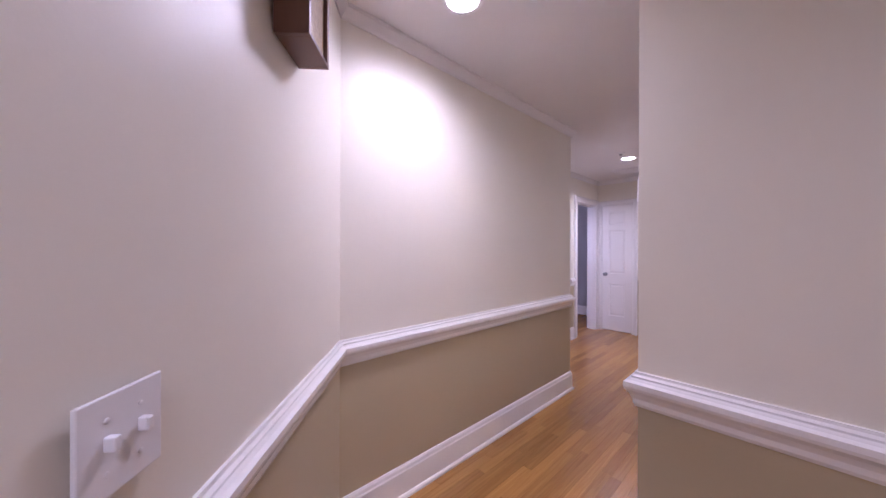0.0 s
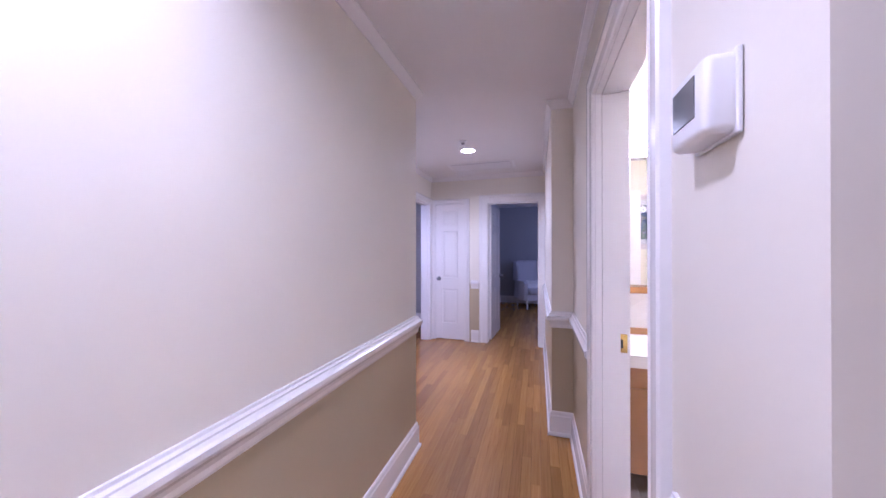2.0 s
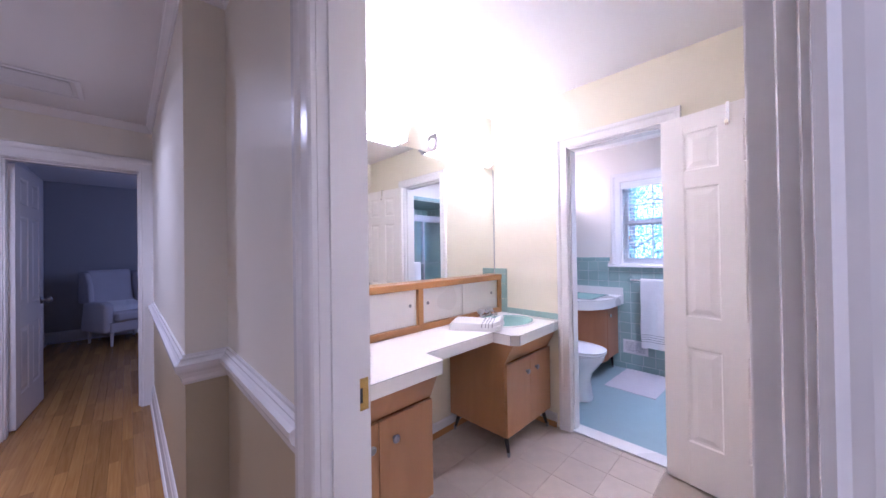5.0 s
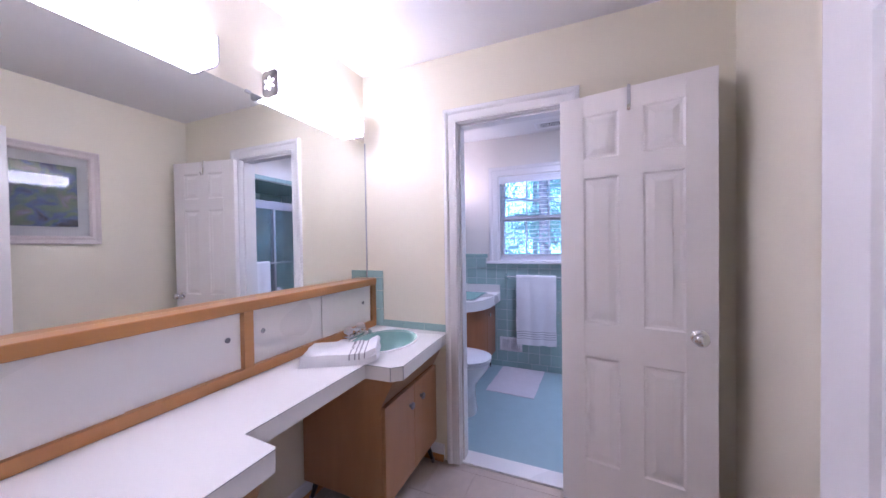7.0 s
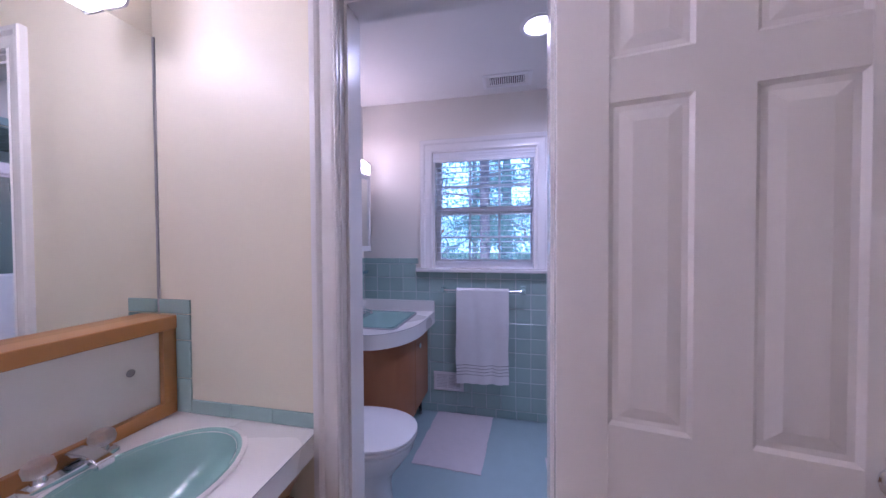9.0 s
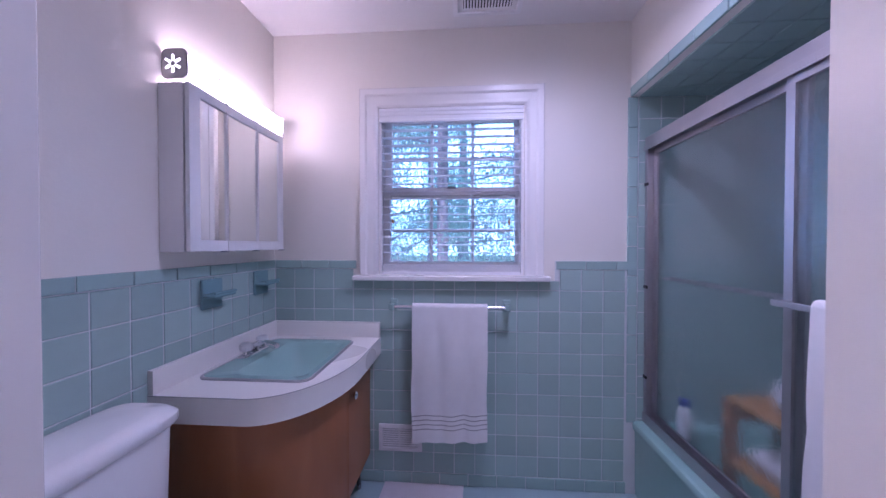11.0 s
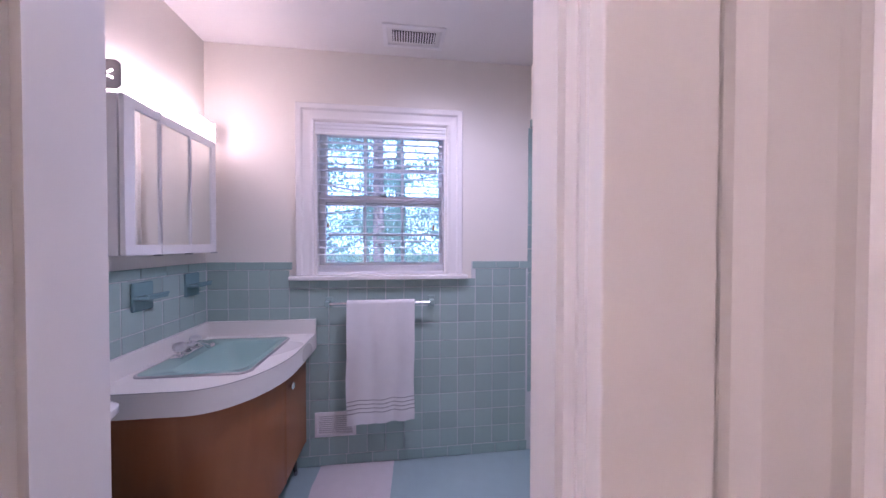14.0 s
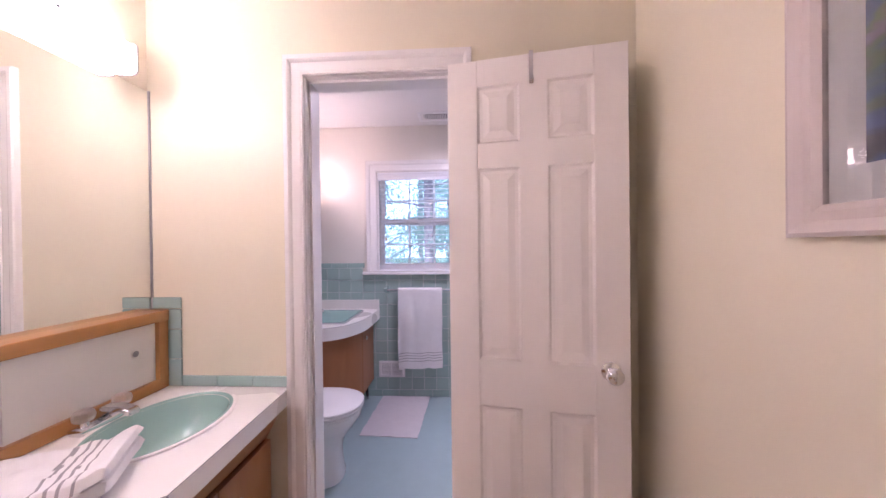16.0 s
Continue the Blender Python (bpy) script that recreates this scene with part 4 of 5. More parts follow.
# ---- bathroom ----
def tiled(parent, place, us, vs, keep, mat="teal_tile", joint=0.004, depth=0.008, joined=False):
    """Square tiles on a wall; place(u, v, out) maps wall coordinates to the world. Singly built, or in one mesh."""
    meshes = {}
    bm_all = bmesh.new() if joined else None
    for u0, u1 in zip(us, us[1:]):
        for v0, v1 in zip(vs, vs[1:]):
            if not keep((u0 + u1) / 2, (v0 + v1) / 2):
                continue
            w, h = u1 - u0 - joint, v1 - v0 - joint
            if joined:
                ring = []
                for inset, o in ((0, 0.0), (0, depth - 0.0015), (0.0018, depth)):
                    ring.append([bm_all.verts.new(place(u0 + joint / 2 + a, v0 + joint / 2 + b, o)) for a, b in ((inset, inset), (w - inset, inset), (w - inset, h - inset), (inset, h - inset))])
                for a, b in zip(ring, ring[1:]):
                    for i in range(4):
                        bm_all.faces.new((a[i], a[(i + 1) % 4], b[(i + 1) % 4], b[i]))
                bm_all.faces.new(ring[-1])
                continue
            key = (round(w, 4), round(h, 4))
            if key not in meshes:
                bm = bmesh.new()
                e = Vector(place(0, 0, 0))
                ring = []
                for inset, o in ((0, 0.0), (0, depth - 0.0015), (0.0018, depth)):
                    ring.append([bm.verts.new(Vector(place(a, b, o)) - e) for a, b in ((inset, inset), (w - inset, inset), (w - inset, h - inset), (inset, h - inset))])
                for a, b in zip(ring, ring[1:]):
                    for i in range(4):
                        bm.faces.new((a[i], a[(i + 1) % 4], b[(i + 1) % 4], b[i]))
                bm.faces.new(ring[-1])
                bmesh.ops.recalc_face_normals(bm, faces=bm.faces)
                me = bpy.data.meshes.new("tile")
                bm.to_mesh(me)
                bm.free()
                me.materials.append(M[mat])
                if (Vector(place(0, 0, 1)) - e).dot(me.polygons[-1].normal) < 0:
                    me.flip_normals()
                meshes[key] = me
            ob = new("tile", meshes[key])
            ob.location = Vector(place(u0 + joint / 2, v0 + joint / 2, 0)) + Vector((random.uniform(-1, 1), random.uniform(-1, 1), random.uniform(-1, 1))) * 0.0004
            ob.parent = parent
    if joined:
        part("tiles", bm_all, mat, parent, kind="stuff")


def steps(a, b, pitch):
    """Grid lines from a to b, the last piece cut."""
    n = int(abs(b - a) / pitch)
    s = 1 if b > a else -1
    line = [a + s * pitch * i for i in range(n + 1)]
    if abs(line[-1] - b) > 0.012:
        line.append(b)
    return sorted(line)


P = 0.110
CAP0, CAP1 = 1.163, 1.210
rows = [CAP0 - P * i for i in range(10, -1, -1)]
east = lambda u, v, o: (WW - o, u, v)
north = lambda u, v, o: (u, 2.805 - o, v)
SILL = WZ0 - 0.028
bed = bmesh.new()
for y0, y1, z1 in ((0.868, 1.28, CAP1 - 0.002), (1.281, 2.379, SILL), (2.38, 2.804, CAP1 - 0.002)):
    b2 = B(WW - 0.0055, WW - 0.0005, y0, y1, 0, z1)
    me = bpy.data.meshes.new("bed")
    b2.to_mesh(me)
    b2.free()
    bed.from_mesh(me)
    bpy.data.meshes.remove(me)
dado_e = thing("tile_dado_east", bed, "grout", "seafoam square wall tiles under the window", "wall tiles", kind=S)
dado_n = thing("tile_dado_north", B(BW + 0.001, WW - 0.006, 2.7995, 2.8045, 0, CAP1 - 0.002), "grout", "seafoam square wall tiles beside the basin", "wall tiles", kind=S)
tiled(dado_e, east, steps(2.796, 0.918, P), rows, lambda u, v: not (1.28 < u < 2.38 and v > 1.06))
tiled(dado_e, east, steps(2.796, 0.918, P), [rows[-2], SILL], lambda u, v: 1.28 < u < 2.38)
tiled(dado_n, north, steps(3.936, BW + 0.002, P), rows, lambda u, v: True)
tiled(dado_e, east, steps(2.796, 0.870, 0.152), [CAP0, CAP1], lambda u, v: not 1.28 < u < 2.38, "teal_trim", depth=0.011)
tiled(dado_n, north, steps(3.936, BW + 0.002, 0.152), [CAP0, CAP1], lambda u, v: True, "teal_trim", depth=0.011)
tiled(dado_e, east, steps(2.796, 0.918, 0.152), [0.001, rows[0]], lambda u, v: True, "teal_trim", depth=0.012)
tiled(dado_n, north, steps(3.936, BW + 0.002, 0.152), [0.001, rows[0]], lambda u, v: True, "teal_trim", depth=0.012)
tiled(dado_e, east, [0.868, 0.918], [rows[0] + 0.31] + [rows[0] + 0.31 + 0.152 * i for i in range(1, 11)] + [2.048], lambda u, v: True, "teal_trim", depth=0.011)
alcove = thing("tile_alcove", B(WW - 0.006, WW - 0.0005, 0.101, 0.867, 0.38, 2.049), "grout", "seafoam tiles lining the tub alcove", "wall tiles", kind=S)
tiled(alcove, east, steps(0.866, 0.102, P), steps(2.046, 0.38, P), lambda u, v: True, joined=True)
tiled(alcove, lambda u, v, o: (u, 0.1005 + o, v), steps(3.934, BW, P), steps(2.046, 0.38, P), lambda u, v: True, joined=True)
tiled(alcove, lambda u, v, o: (BW + o, u, v), steps(0.866, 0.102, P), steps(2.046, 0.38, P), lambda u, v: True, joined=True)
tiled(alcove, lambda u, v, o: (u, v, 2.0495 - o), steps(3.934, BW + 0.002, P), steps(0.866, 0.102, P), lambda u, v: True, joined=True)
tiled(alcove, lambda u, v, o: (u, 0.9005 + o, v), steps(3.934, BW + 0.002, 0.152), [2.046, 2.096], lambda u, v: True, "teal_trim", depth=0.010)

# window
win = thing("window_1", sweep(bmesh.new(), [(0.004, 0), (0.004, 0.012), (0.014, 0.018), (0.030, 0.016), (0.062, 0.018), (0.072, 0.026), (0.098, 0.028), (0.102, 0.022), (0.102, 0)],
                              [(WY0, WZ0), (WY0, WZ1), (WY1, WZ1), (WY1, WZ0)], lambda u, v, o: (WW - o, u, v)), "white_trim", "white double-hung window with moulded casing", "window", kind=S)
part("window_sill", B(WW - 0.055, WW + 0.05, WY0 - 0.13, WY1 + 0.135, WZ0 - 0.028, WZ0 - 0.002, 0.006, 3), "white_trim", win)
part("jamb", sweep(bmesh.new(), [(0, 0.001), (0, -0.149), (-0.012, -0.149), (-0.012, 0.001)], [(WY0, WZ0), (WY0, WZ1), (WY1, WZ1), (WY1, WZ0)], lambda u, v, o: (WW - o, u, v), True), "white_trim", win)
PY0, PY1 = WY0 + 0.035, WY1 - 0.048
for name, x, z0, z1, bars in (("lower_sash", WW + 0.050, 1.165, 1.600, 1.372), ("upper_sash", WW + 0.085, 1.560, WZ1 - 0.015, 1.778)):
    sash = part(name, sweep(bmesh.new(), [(0, 0.0), (0, 0.030), (0.010, 0.034), (0.042, 0.034), (0.042, 0)], [(PY0, z0 + 0.036), (PY0, z1 - 0.034), (PY1, z1 - 0.034), (PY1, z0 + 0.036)], lambda u, v, o: (x + 0.034 - o, u, v), True), "white_trim", win)
    cols = [PY0 + (PY1 - PY0) * i / 3 for i in range(4)]
    zs = [z0 + 0.036, bars, z1 - 0.034]
    for y in cols[1:3]:
        part("muntin", B(x + 0.006, x + 0.026, y - 0.009, y + 0.009, zs[0], zs[2], 0.003), "white_trim", sash)
    for a, b in zip(cols, cols[1:]):
        part("muntin", B(x + 0.008, x + 0.024, a + 0.009, b - 0.009, bars - 0.009, bars + 0.009, 0.003), "white_trim", sash)
        for c, d in zip(zs, zs[1:]):
            p = part("pane", B(x + 0.014, x + 0.017, a, b, c, d), "clear_glass", sash)
            p.visible_shadow = False
part("sash_lock", B(WW + 0.045, WW + 0.062, 1.80, 1.85, 1.601, 1.613, 0.003), "pewter", win, "small dark sash lock")
blind = empty("window_blind", "white wooden slat blind lowered with open slats", "blind", pose(0, 0, 0))
part("valance", sweep(bmesh.new(), [(0, 0), (0.014, 0), (0.014, 0.010), (0.010, 0.014), (0.010, 0.032), (0.015, 0.035), (0.015, 0.050), (0.020, 0.056), (0.020, 0.070), (0, 0.070)], [(WY1 - 0.002, 0), (WY0 + 0.002, 0)], lambda u, v, o: (WW + 0.004 + v, u, WZ1 - 0.073 + o)), "slat_white", blind)
nslat = 17
for i in range(nslat):
    z = 1.915 - i * 0.0415
    tilt = radians(3)
    bm = bmesh.new()
    prof = [(-0.024, -0.0012), (0, 0.0012), (0.024, -0.0012), (0.024, 0.0012), (0, 0.0038), (-0.024, 0.0012)]
    rows2 = [[bm.verts.new((WW + 0.022 + a * math.cos(tilt), y, z + b + a * math.sin(tilt))) for a, b in prof] for y in (WY0 + 0.016, WY1 - 0.016)]
    bm.faces.new(rows2[0]), bm.faces.new(rows2[1][::-1])
    for k in range(6):
        bm.faces.new((rows2[0][k], rows2[0][(k + 1) % 6], rows2[1][(k + 1) % 6], rows2[1][k]))
    part("slat", bm, "slat_white", blind)
for i in range(7):
    part("stacked_slat", B(WW - 0.001, WW + 0.046, WY0 + 0.016, WY1 - 0.016, 1.152 + i * 0.0048, 1.1555 + i * 0.0048), "slat_white", blind)
part("bottom_rail", B(WW - 0.002, WW + 0.047, WY0 + 0.015, WY1 - 0.015, 1.1325, 1.151, 0.003), "slat_white", blind)
for y in (WY0 + 0.10, WY1 - 0.10):
    for x in (WW + 0.0, WW + 0.045):
        part("ladder_cord", B(x - 0.0008, x + 0.0008, y - 0.0008, y + 0.0008, 1.15, 1.955), "slat_white", blind)
for y, z in ((WY0 + 0.075, 1.42), (WY1 - 0.075, 1.43)):
    part("pull_cord", B(WW - 0.006, WW - 0.004, y - 0.001, y + 0.001, z, 1.955), "slat_white", blind)
    part("tassel", lathe(bmesh.new(), [(0.003, z + 0.01), (0.007, z - 0.012), (0.005, z - 0.022)], Matrix.Translation((WW - 0.005, y, 0)), 10), "birch_edge", blind, "small wooden cord tassel", True)

# basin, counter and cabinet
BZ = 0.796
front = [(3.214, 2.800), (3.214, 2.475)]
for i in range(1, 25):
    a = radians(180 + 90 * i / 24)
    front.append((3.214 + 0.40 + 0.40 * math.cos(a), 2.475 + 0.268 * math.sin(a)))
front += [(WW - 0.010, 2.205), (WW - 0.010, 2.797)]
hole = round_rect(3.362, 3.828, 2.335, 2.725, 0.03)
bc = thing("bath_counter", plate_with_hole(bmesh.new(), front, hole, 0.705, BZ), "white_laminate", "white laminate counter with a rounded front corner", "counter")
part("edge_line", sweep(bmesh.new(), [(0, BZ - 0.003), (-0.0012, BZ - 0.003), (-0.0012, BZ - 0.0005), (0, BZ - 0.0005)], front[:-1], flat), "grey_paint", bc, "thin dark seam along the edge")
part("back_splash", B(3.214, WW - 0.012, 2.776, 2.796, BZ, 0.877, 0.001), "white_laminate", bc, "white laminate upstand")
part("side_splash", B(WW - 0.032, WW - 0.012, 2.206, 2.776, BZ, 0.877, 0.001), "white_laminate", bc, "white laminate upstand")
bs = thing("bath_basin", bowl(bmesh.new(), [(round_rect(3.350, 3.840, 2.323, 2.737, 0.035), BZ + 0.004), (round_rect(3.352, 3.838, 2.325, 2.735, 0.033), BZ + 0.006), (round_rect(3.385, 3.805, 2.350, 2.640, 0.045), BZ + 0.004), (round_rect(3.398, 3.792, 2.362, 2.625, 0.05), BZ - 0.012),
                                             (round_rect(3.43, 3.76, 2.385, 2.600, 0.06), BZ - 0.085), (round_rect(3.50, 3.69, 2.42, 2.565, 0.06), BZ - 0.12)]), "teal_enamel", "rectangular seafoam green enamel basin with metal rim", "sink", smooth=True)
part("metal_rim", sweep(bmesh.new(), [(0, BZ), (-0.012, BZ), (-0.012, BZ + 0.004), (-0.005, BZ + 0.008), (0, BZ + 0.006)], round_rect(3.352, 3.838, 2.325, 2.735, 0.033), flat, True), "steel_rim", bs, "stainless clamp rim", True)
part("drain", lathe(bmesh.new(), [(0.024, BZ - 0.1195), (0.024, BZ - 0.117), (0.017, BZ - 0.116)], Matrix.Translation((3.595, 2.49, 0))), "chrome", bs, smooth=True)
faucet("bath_faucet", "chrome two-handle faucet with clear acrylic knobs", pose(3.60, 2.690, BZ + 0.005))
cab = empty("basin_cabinet", "reddish birch basin cabinet with a curved front on short legs", "cabinet", pose(0, 0, 0))
base = [(3.258, 2.780), (3.258, 2.510)]
for i in range(1, 21):
    a = radians(180 + 90 * i / 20)
    base.append((3.258 + 0.332 + 0.332 * math.cos(a), 2.510 + 0.235 * math.sin(a)))
shell = base + [(3.600, 2.272)]
part("curved_side", sweep(bmesh.new(), [(0, 0.16), (-0.014, 0.16), (-0.014, 0.704), (0, 0.704)][::-1], shell, flat), "birch_dark", cab, "curved veneer side", True)
d = part("cabinet_door", B(3.603, 3.902, 2.262, 2.278, 0.165, 0.702, 0.0015), "birch_dark", cab)
part("knob", lathe(bmesh.new(), [(0.009, 0), (0.009, 0.010), (0.017, 0.014), (0.018, 0.020), (0.012, 0.025)], pose(3.645, 2.262, 0.612, 90), 18), "chrome", d, "round chrome knob", True)
part("end_stile", B(3.904, 3.930, 2.264, 2.780, 0.16, 0.704), "birch_dark", cab)
part("bottom", prism(bmesh.new(), [(x + 0.014, y + 0.014) for x, y in base] + [(3.902, 2.284), (3.902, 2.780)], 0.162, 0.176), "birch_dark", cab)
for x, y in ((3.36, 2.40), (3.87, 2.32), (3.34, 2.74), (3.87, 2.74)):
    leg(cab, x, y, -0.01 if x < 3.5 else 0.012, -0.012, 0.162)


def shaped(levels, center, squash=1.0, n=32):
    """Loft through superellipse loops of (half width, back y, front y, height, squareness)."""
    out = []
    for hw, yb, yf, z, e in levels:
        loop = []
        for i in range(n):
            a = 2 * math.pi * i / n
            c, s = math.cos(a), math.sin(a)
            x = hw * math.copysign(abs(c) ** (2 / e), c)
            y = (yb + yf) / 2 + (yb - yf) / 2 * math.copysign(abs(s) ** (2 / e), s)
            loop.append((center + x, y))
        out.append((loop, z))
    return out


def loft(levels):
    bm = bmesh.new()
    bowl(bm, levels)
    bm.faces.new([v for v in bm.verts][:len(levels[0][0])][::-1])
    return bm


TX = 2.925
TK = 2.908
wc = empty("toilet", "white porcelain toilet with its lid closed", "toilet", pose(0, 0, 0))
part("bowl", loft(shaped([(0.120, 2.60, 2.175, 0.0, 2.8), (0.121, 2.60, 2.173, 0.02, 2.8), (0.114, 2.60, 2.182, 0.05, 2.7), (0.110, 2.60, 2.190, 0.17, 2.5), (0.124, 2.60, 2.172, 0.235, 2.3), (0.160, 2.61, 2.122, 0.298, 2.2), (0.185, 2.62, 2.075, 0.364, 2.2), (0.188, 2.62, 2.07, 0.396, 2.2), (0.180, 2.61, 2.08, 0.405, 2.2)], TX)), "porcelain", wc, smooth=True)
part("seat", loft(shaped([(0.186, 2.555, 2.062, 0.4060, 2.25), (0.190, 2.558, 2.058, 0.4120, 2.25), (0.190, 2.558, 2.058, 0.4220, 2.25), (0.184, 2.552, 2.064, 0.4265, 2.25)], TX)), "porcelain", wc, smooth=True)
part("lid", loft(shaped([(0.186, 2.565, 2.060, 0.4285, 2.25), (0.190, 2.568, 2.056, 0.4340, 2.25), (0.188, 2.566, 2.058, 0.4420, 2.25), (0.165, 2.55, 2.085, 0.4500, 2.25), (0.08, 2.45, 2.19, 0.4540, 2.2)], TX)), "porcelain", wc, smooth=True)
part("tank", loft(shaped([(0.195, 2.785, 2.615, 0.395, 5), (0.205, 2.788, 2.605, 0.41, 6), (0.215, 2.790, 2.598, 0.766, 6), (0.212, 2.789, 2.600, 0.773, 6)], TK)), "porcelain", wc, smooth=True)
part("tank_lid", loft(shaped([(0.222, 2.792, 2.588, 0.7735, 6), (0.228, 2.793, 2.582, 0.783, 6), (0.228, 2.793, 2.582, 0.804, 6), (0.215, 2.790, 2.595, 0.820, 5), (0.17, 2.77, 2.62, 0.826, 4)], TK)), "porcelain", wc, smooth=True)
part("flush_lever", B(TK - 0.175, TK - 0.105, 2.575, 2.598, 0.678, 0.695, 0.004), "chrome", wc, "chrome flush lever", True)

# medicine cabinet and its light
med = empty("medicine_cabinet", "white medicine cabinet with three mirrored doors", "cabinet", pose(0, 0, 0))
MX0, MX1, MZ0, MZ1, MY = 3.268, 3.842, 1.268, 1.850, 2.700
part("body", B(MX0, MX1, MY + 0.012, 2.803, MZ0, MZ1, 0.002), "white_plastic", med)
for x0, x1, swing in ((MX0, 3.449, -1.6), (3.454, 3.640, 0.0), (3.642, MX1, 0.0)):
    w = x1 - x0
    m = Matrix.Translation((x0, MY + 0.010 + w * math.sin(radians(swing)), 0)) @ pose(0, 0, 0, 0, 0, -swing)
    left, right = (0.046 if x0 == MX0 else 0.002), (0.036 if x1 == MX1 else 0.002)
    bm = bmesh.new()
    for a in ((0, left, -0.016, 0, MZ0 + 0.002, MZ1), (w - right, w, -0.016, 0, MZ0 + 0.002, MZ1), (left, w - right, -0.016, 0, MZ0 + 0.002, MZ0 + 0.042), (left, w - right, -0.016, 0, MZ1 - 0.036, MZ1)):
        box(bm, *a)
    bmesh.ops.transform(bm, matrix=m, verts=bm.verts)
    door = part("mirror_door", bm, "white_plastic", med, "white framed mirror door")
    bm = B(left, w - right, -0.010, -0.004, MZ0 + 0.042, MZ1 - 0.036)
    bmesh.ops.transform(bm, matrix=m, verts=bm.verts)
    part("mirror_pane", bm, "mirror", door, "mirror glass")
    for z in (MZ0 - 0.004, MZ1 - 0.002):
        part("hinge_clip", B(x1 - 0.008, x1 + 0.004, MY - 0.010, MY + 0.02, z, z + 0.006, 0.001), "steel_rim", door)
# Shade in the gap between two doors, laid in as a black strip.
part("gap_shade", B(3.4497, 3.4533, MY - 0.003, MY + 0.0115, MZ0 + 0.004, MZ1 - 0.004), "dark", med, "black strip for the shade in the gap beside the loose door")
light_bar("bath_light", "lit strip light with pierced metal ends above the medicine cabinet", 3.285, 3.875, 2.805, 2.712, 1.872, 1.968, "lamp_bath")


def soap_dish(x, z, wide, label):
    ob = empty("soap_dish", label, "soap dish", pose(x, 2.796, z), "ceramic wall dishes")
    part("back_plate", B(-wide / 2, wide / 2, -0.012, 0.0, -0.062, 0.058, 0.005), "teal_dish", ob)
    part("tray", B(-wide / 2 - 0.005, wide / 2 + 0.005, -0.070, -0.012, -0.012, 0.002, 0.006, 3), "teal_dish", ob, smooth=True)
    part("front_lip", B(-wide / 2 - 0.005, wide / 2 + 0.005, -0.073, -0.062, 0.001, 0.011, 0.003), "teal_dish", ob)
    return ob


soap_dish(3.480, 1.095, 0.108, "seafoam ceramic soap dish set in the tiles")
soap_dish(3.800, 1.105, 0.108, "seafoam ceramic toothbrush holder set in the tiles")

vent = empty("wall_vent", "white metal louvred vent low on the tiled wall", "vent", pose(0, 0, 0))
VY0, VY1, VZ0, VZ1 = 1.980, 2.216, 0.176, 0.322
part("frame", sweep(bmesh.new(), [(0, 0.009), (0, 0.014), (-0.018, 0.017), (-0.024, 0.012), (-0.024, 0.009)], [(VY0, VZ0), (VY0, VZ1), (VY1, VZ1), (VY1, VZ0)], east, True), "white_plastic", vent)
part("backing", B(WW - 0.012, WW - 0.0095, VY0 + 0.02, VY1 - 0.02, VZ0 + 0.02, VZ1 - 0.02), "grey_paint", vent)
part("divider", B(WW - 0.017, WW - 0.012, 2.098, 2.107, VZ0 + 0.024, VZ1 - 0.024), "white_plastic", vent)
for i in range(9):
    z = VZ0 + 0.03 + i * 0.0118
    part("louvre", B(WW - 0.0165, WW - 0.012, VY0 + 0.024, VY1 - 0.024, z, z + 0.0062), "white_plastic", vent)


def rug(name, label, x0, x1, y0, y1, rot):
    bm = bmesh.new()
    nx, ny = 30, 24
    w, d = x1 - x0, y1 - y0
    grid = [[bm.verts.new(((i / nx - 0.5) * w + 0.006 * noise.noise((j * 0.3, i * 0.05, 2)), (j / ny - 0.5) * d + 0.006 * noise.noise((i * 0.3, 5, j * 0.05)),
                           0.003 + 0.010 * min(1, 6 * (0.5 - abs(i / nx - 0.5)) + 0.2, 6 * (0.5 - abs(j / ny - 0.5)) + 0.2) + 0.0015 * noise.noise((i * 0.9, j * 0.9, 1)))) for j in range(ny + 1)] for i in range(nx + 1)]
    for i in range(nx):
        for j in range(ny):
            bm.faces.new((grid[i][j], grid[i + 1][j], grid[i + 1][j + 1], grid[i][j + 1]))
    rim = [grid[i][0] for i in range(nx + 1)] + [grid[nx][j] for j in range(1, ny + 1)] + [grid[i][ny] for i in range(nx - 1, -1, -1)] + [grid[0][j] for j in range(ny - 1, 0, -1)]
    low = [bm.verts.new((v.co.x, v.co.y, 0.0005)) for v in rim]
    for i in range(len(rim)):
        bm.faces.new((rim[i], rim[(i + 1) % len(rim)], low[(i + 1) % len(rim)], low[i]))
    bm.faces.new(low)
    ob = thing(name, bm, "mat_cotton", label, "mat", smooth=True)
    ob.matrix_world = pose((x0 + x1) / 2, (y0 + y1) / 2, 0.0, 0, 0, rot)


rug("bath_mat", "off-white cotton bath mat on the floor under the towel", 3.315, 3.940, 1.772, 2.196, -3)
rug("bath_mat", "off-white cotton bath mat on the floor beside the tub", 2.95, 3.53, 0.96, 1.415, 0)

# tub and shower doors
tub = empty("bathtub", "seafoam green enamel bathtub built into the alcove", "bathtub", pose(0, 0, 0))
rim_out = [(BW + 0.001, 0.112), (WW - 0.009, 0.112), (WW - 0.009, 0.872), (BW + 0.001, 0.872)]
part("rim", plate_with_hole(bmesh.new(), rim_out, round_rect(BW + 0.08, WW - 0.09, 0.175, 0.755, 0.12)[::-1], 0.345, 0.385), "teal_enamel", tub)
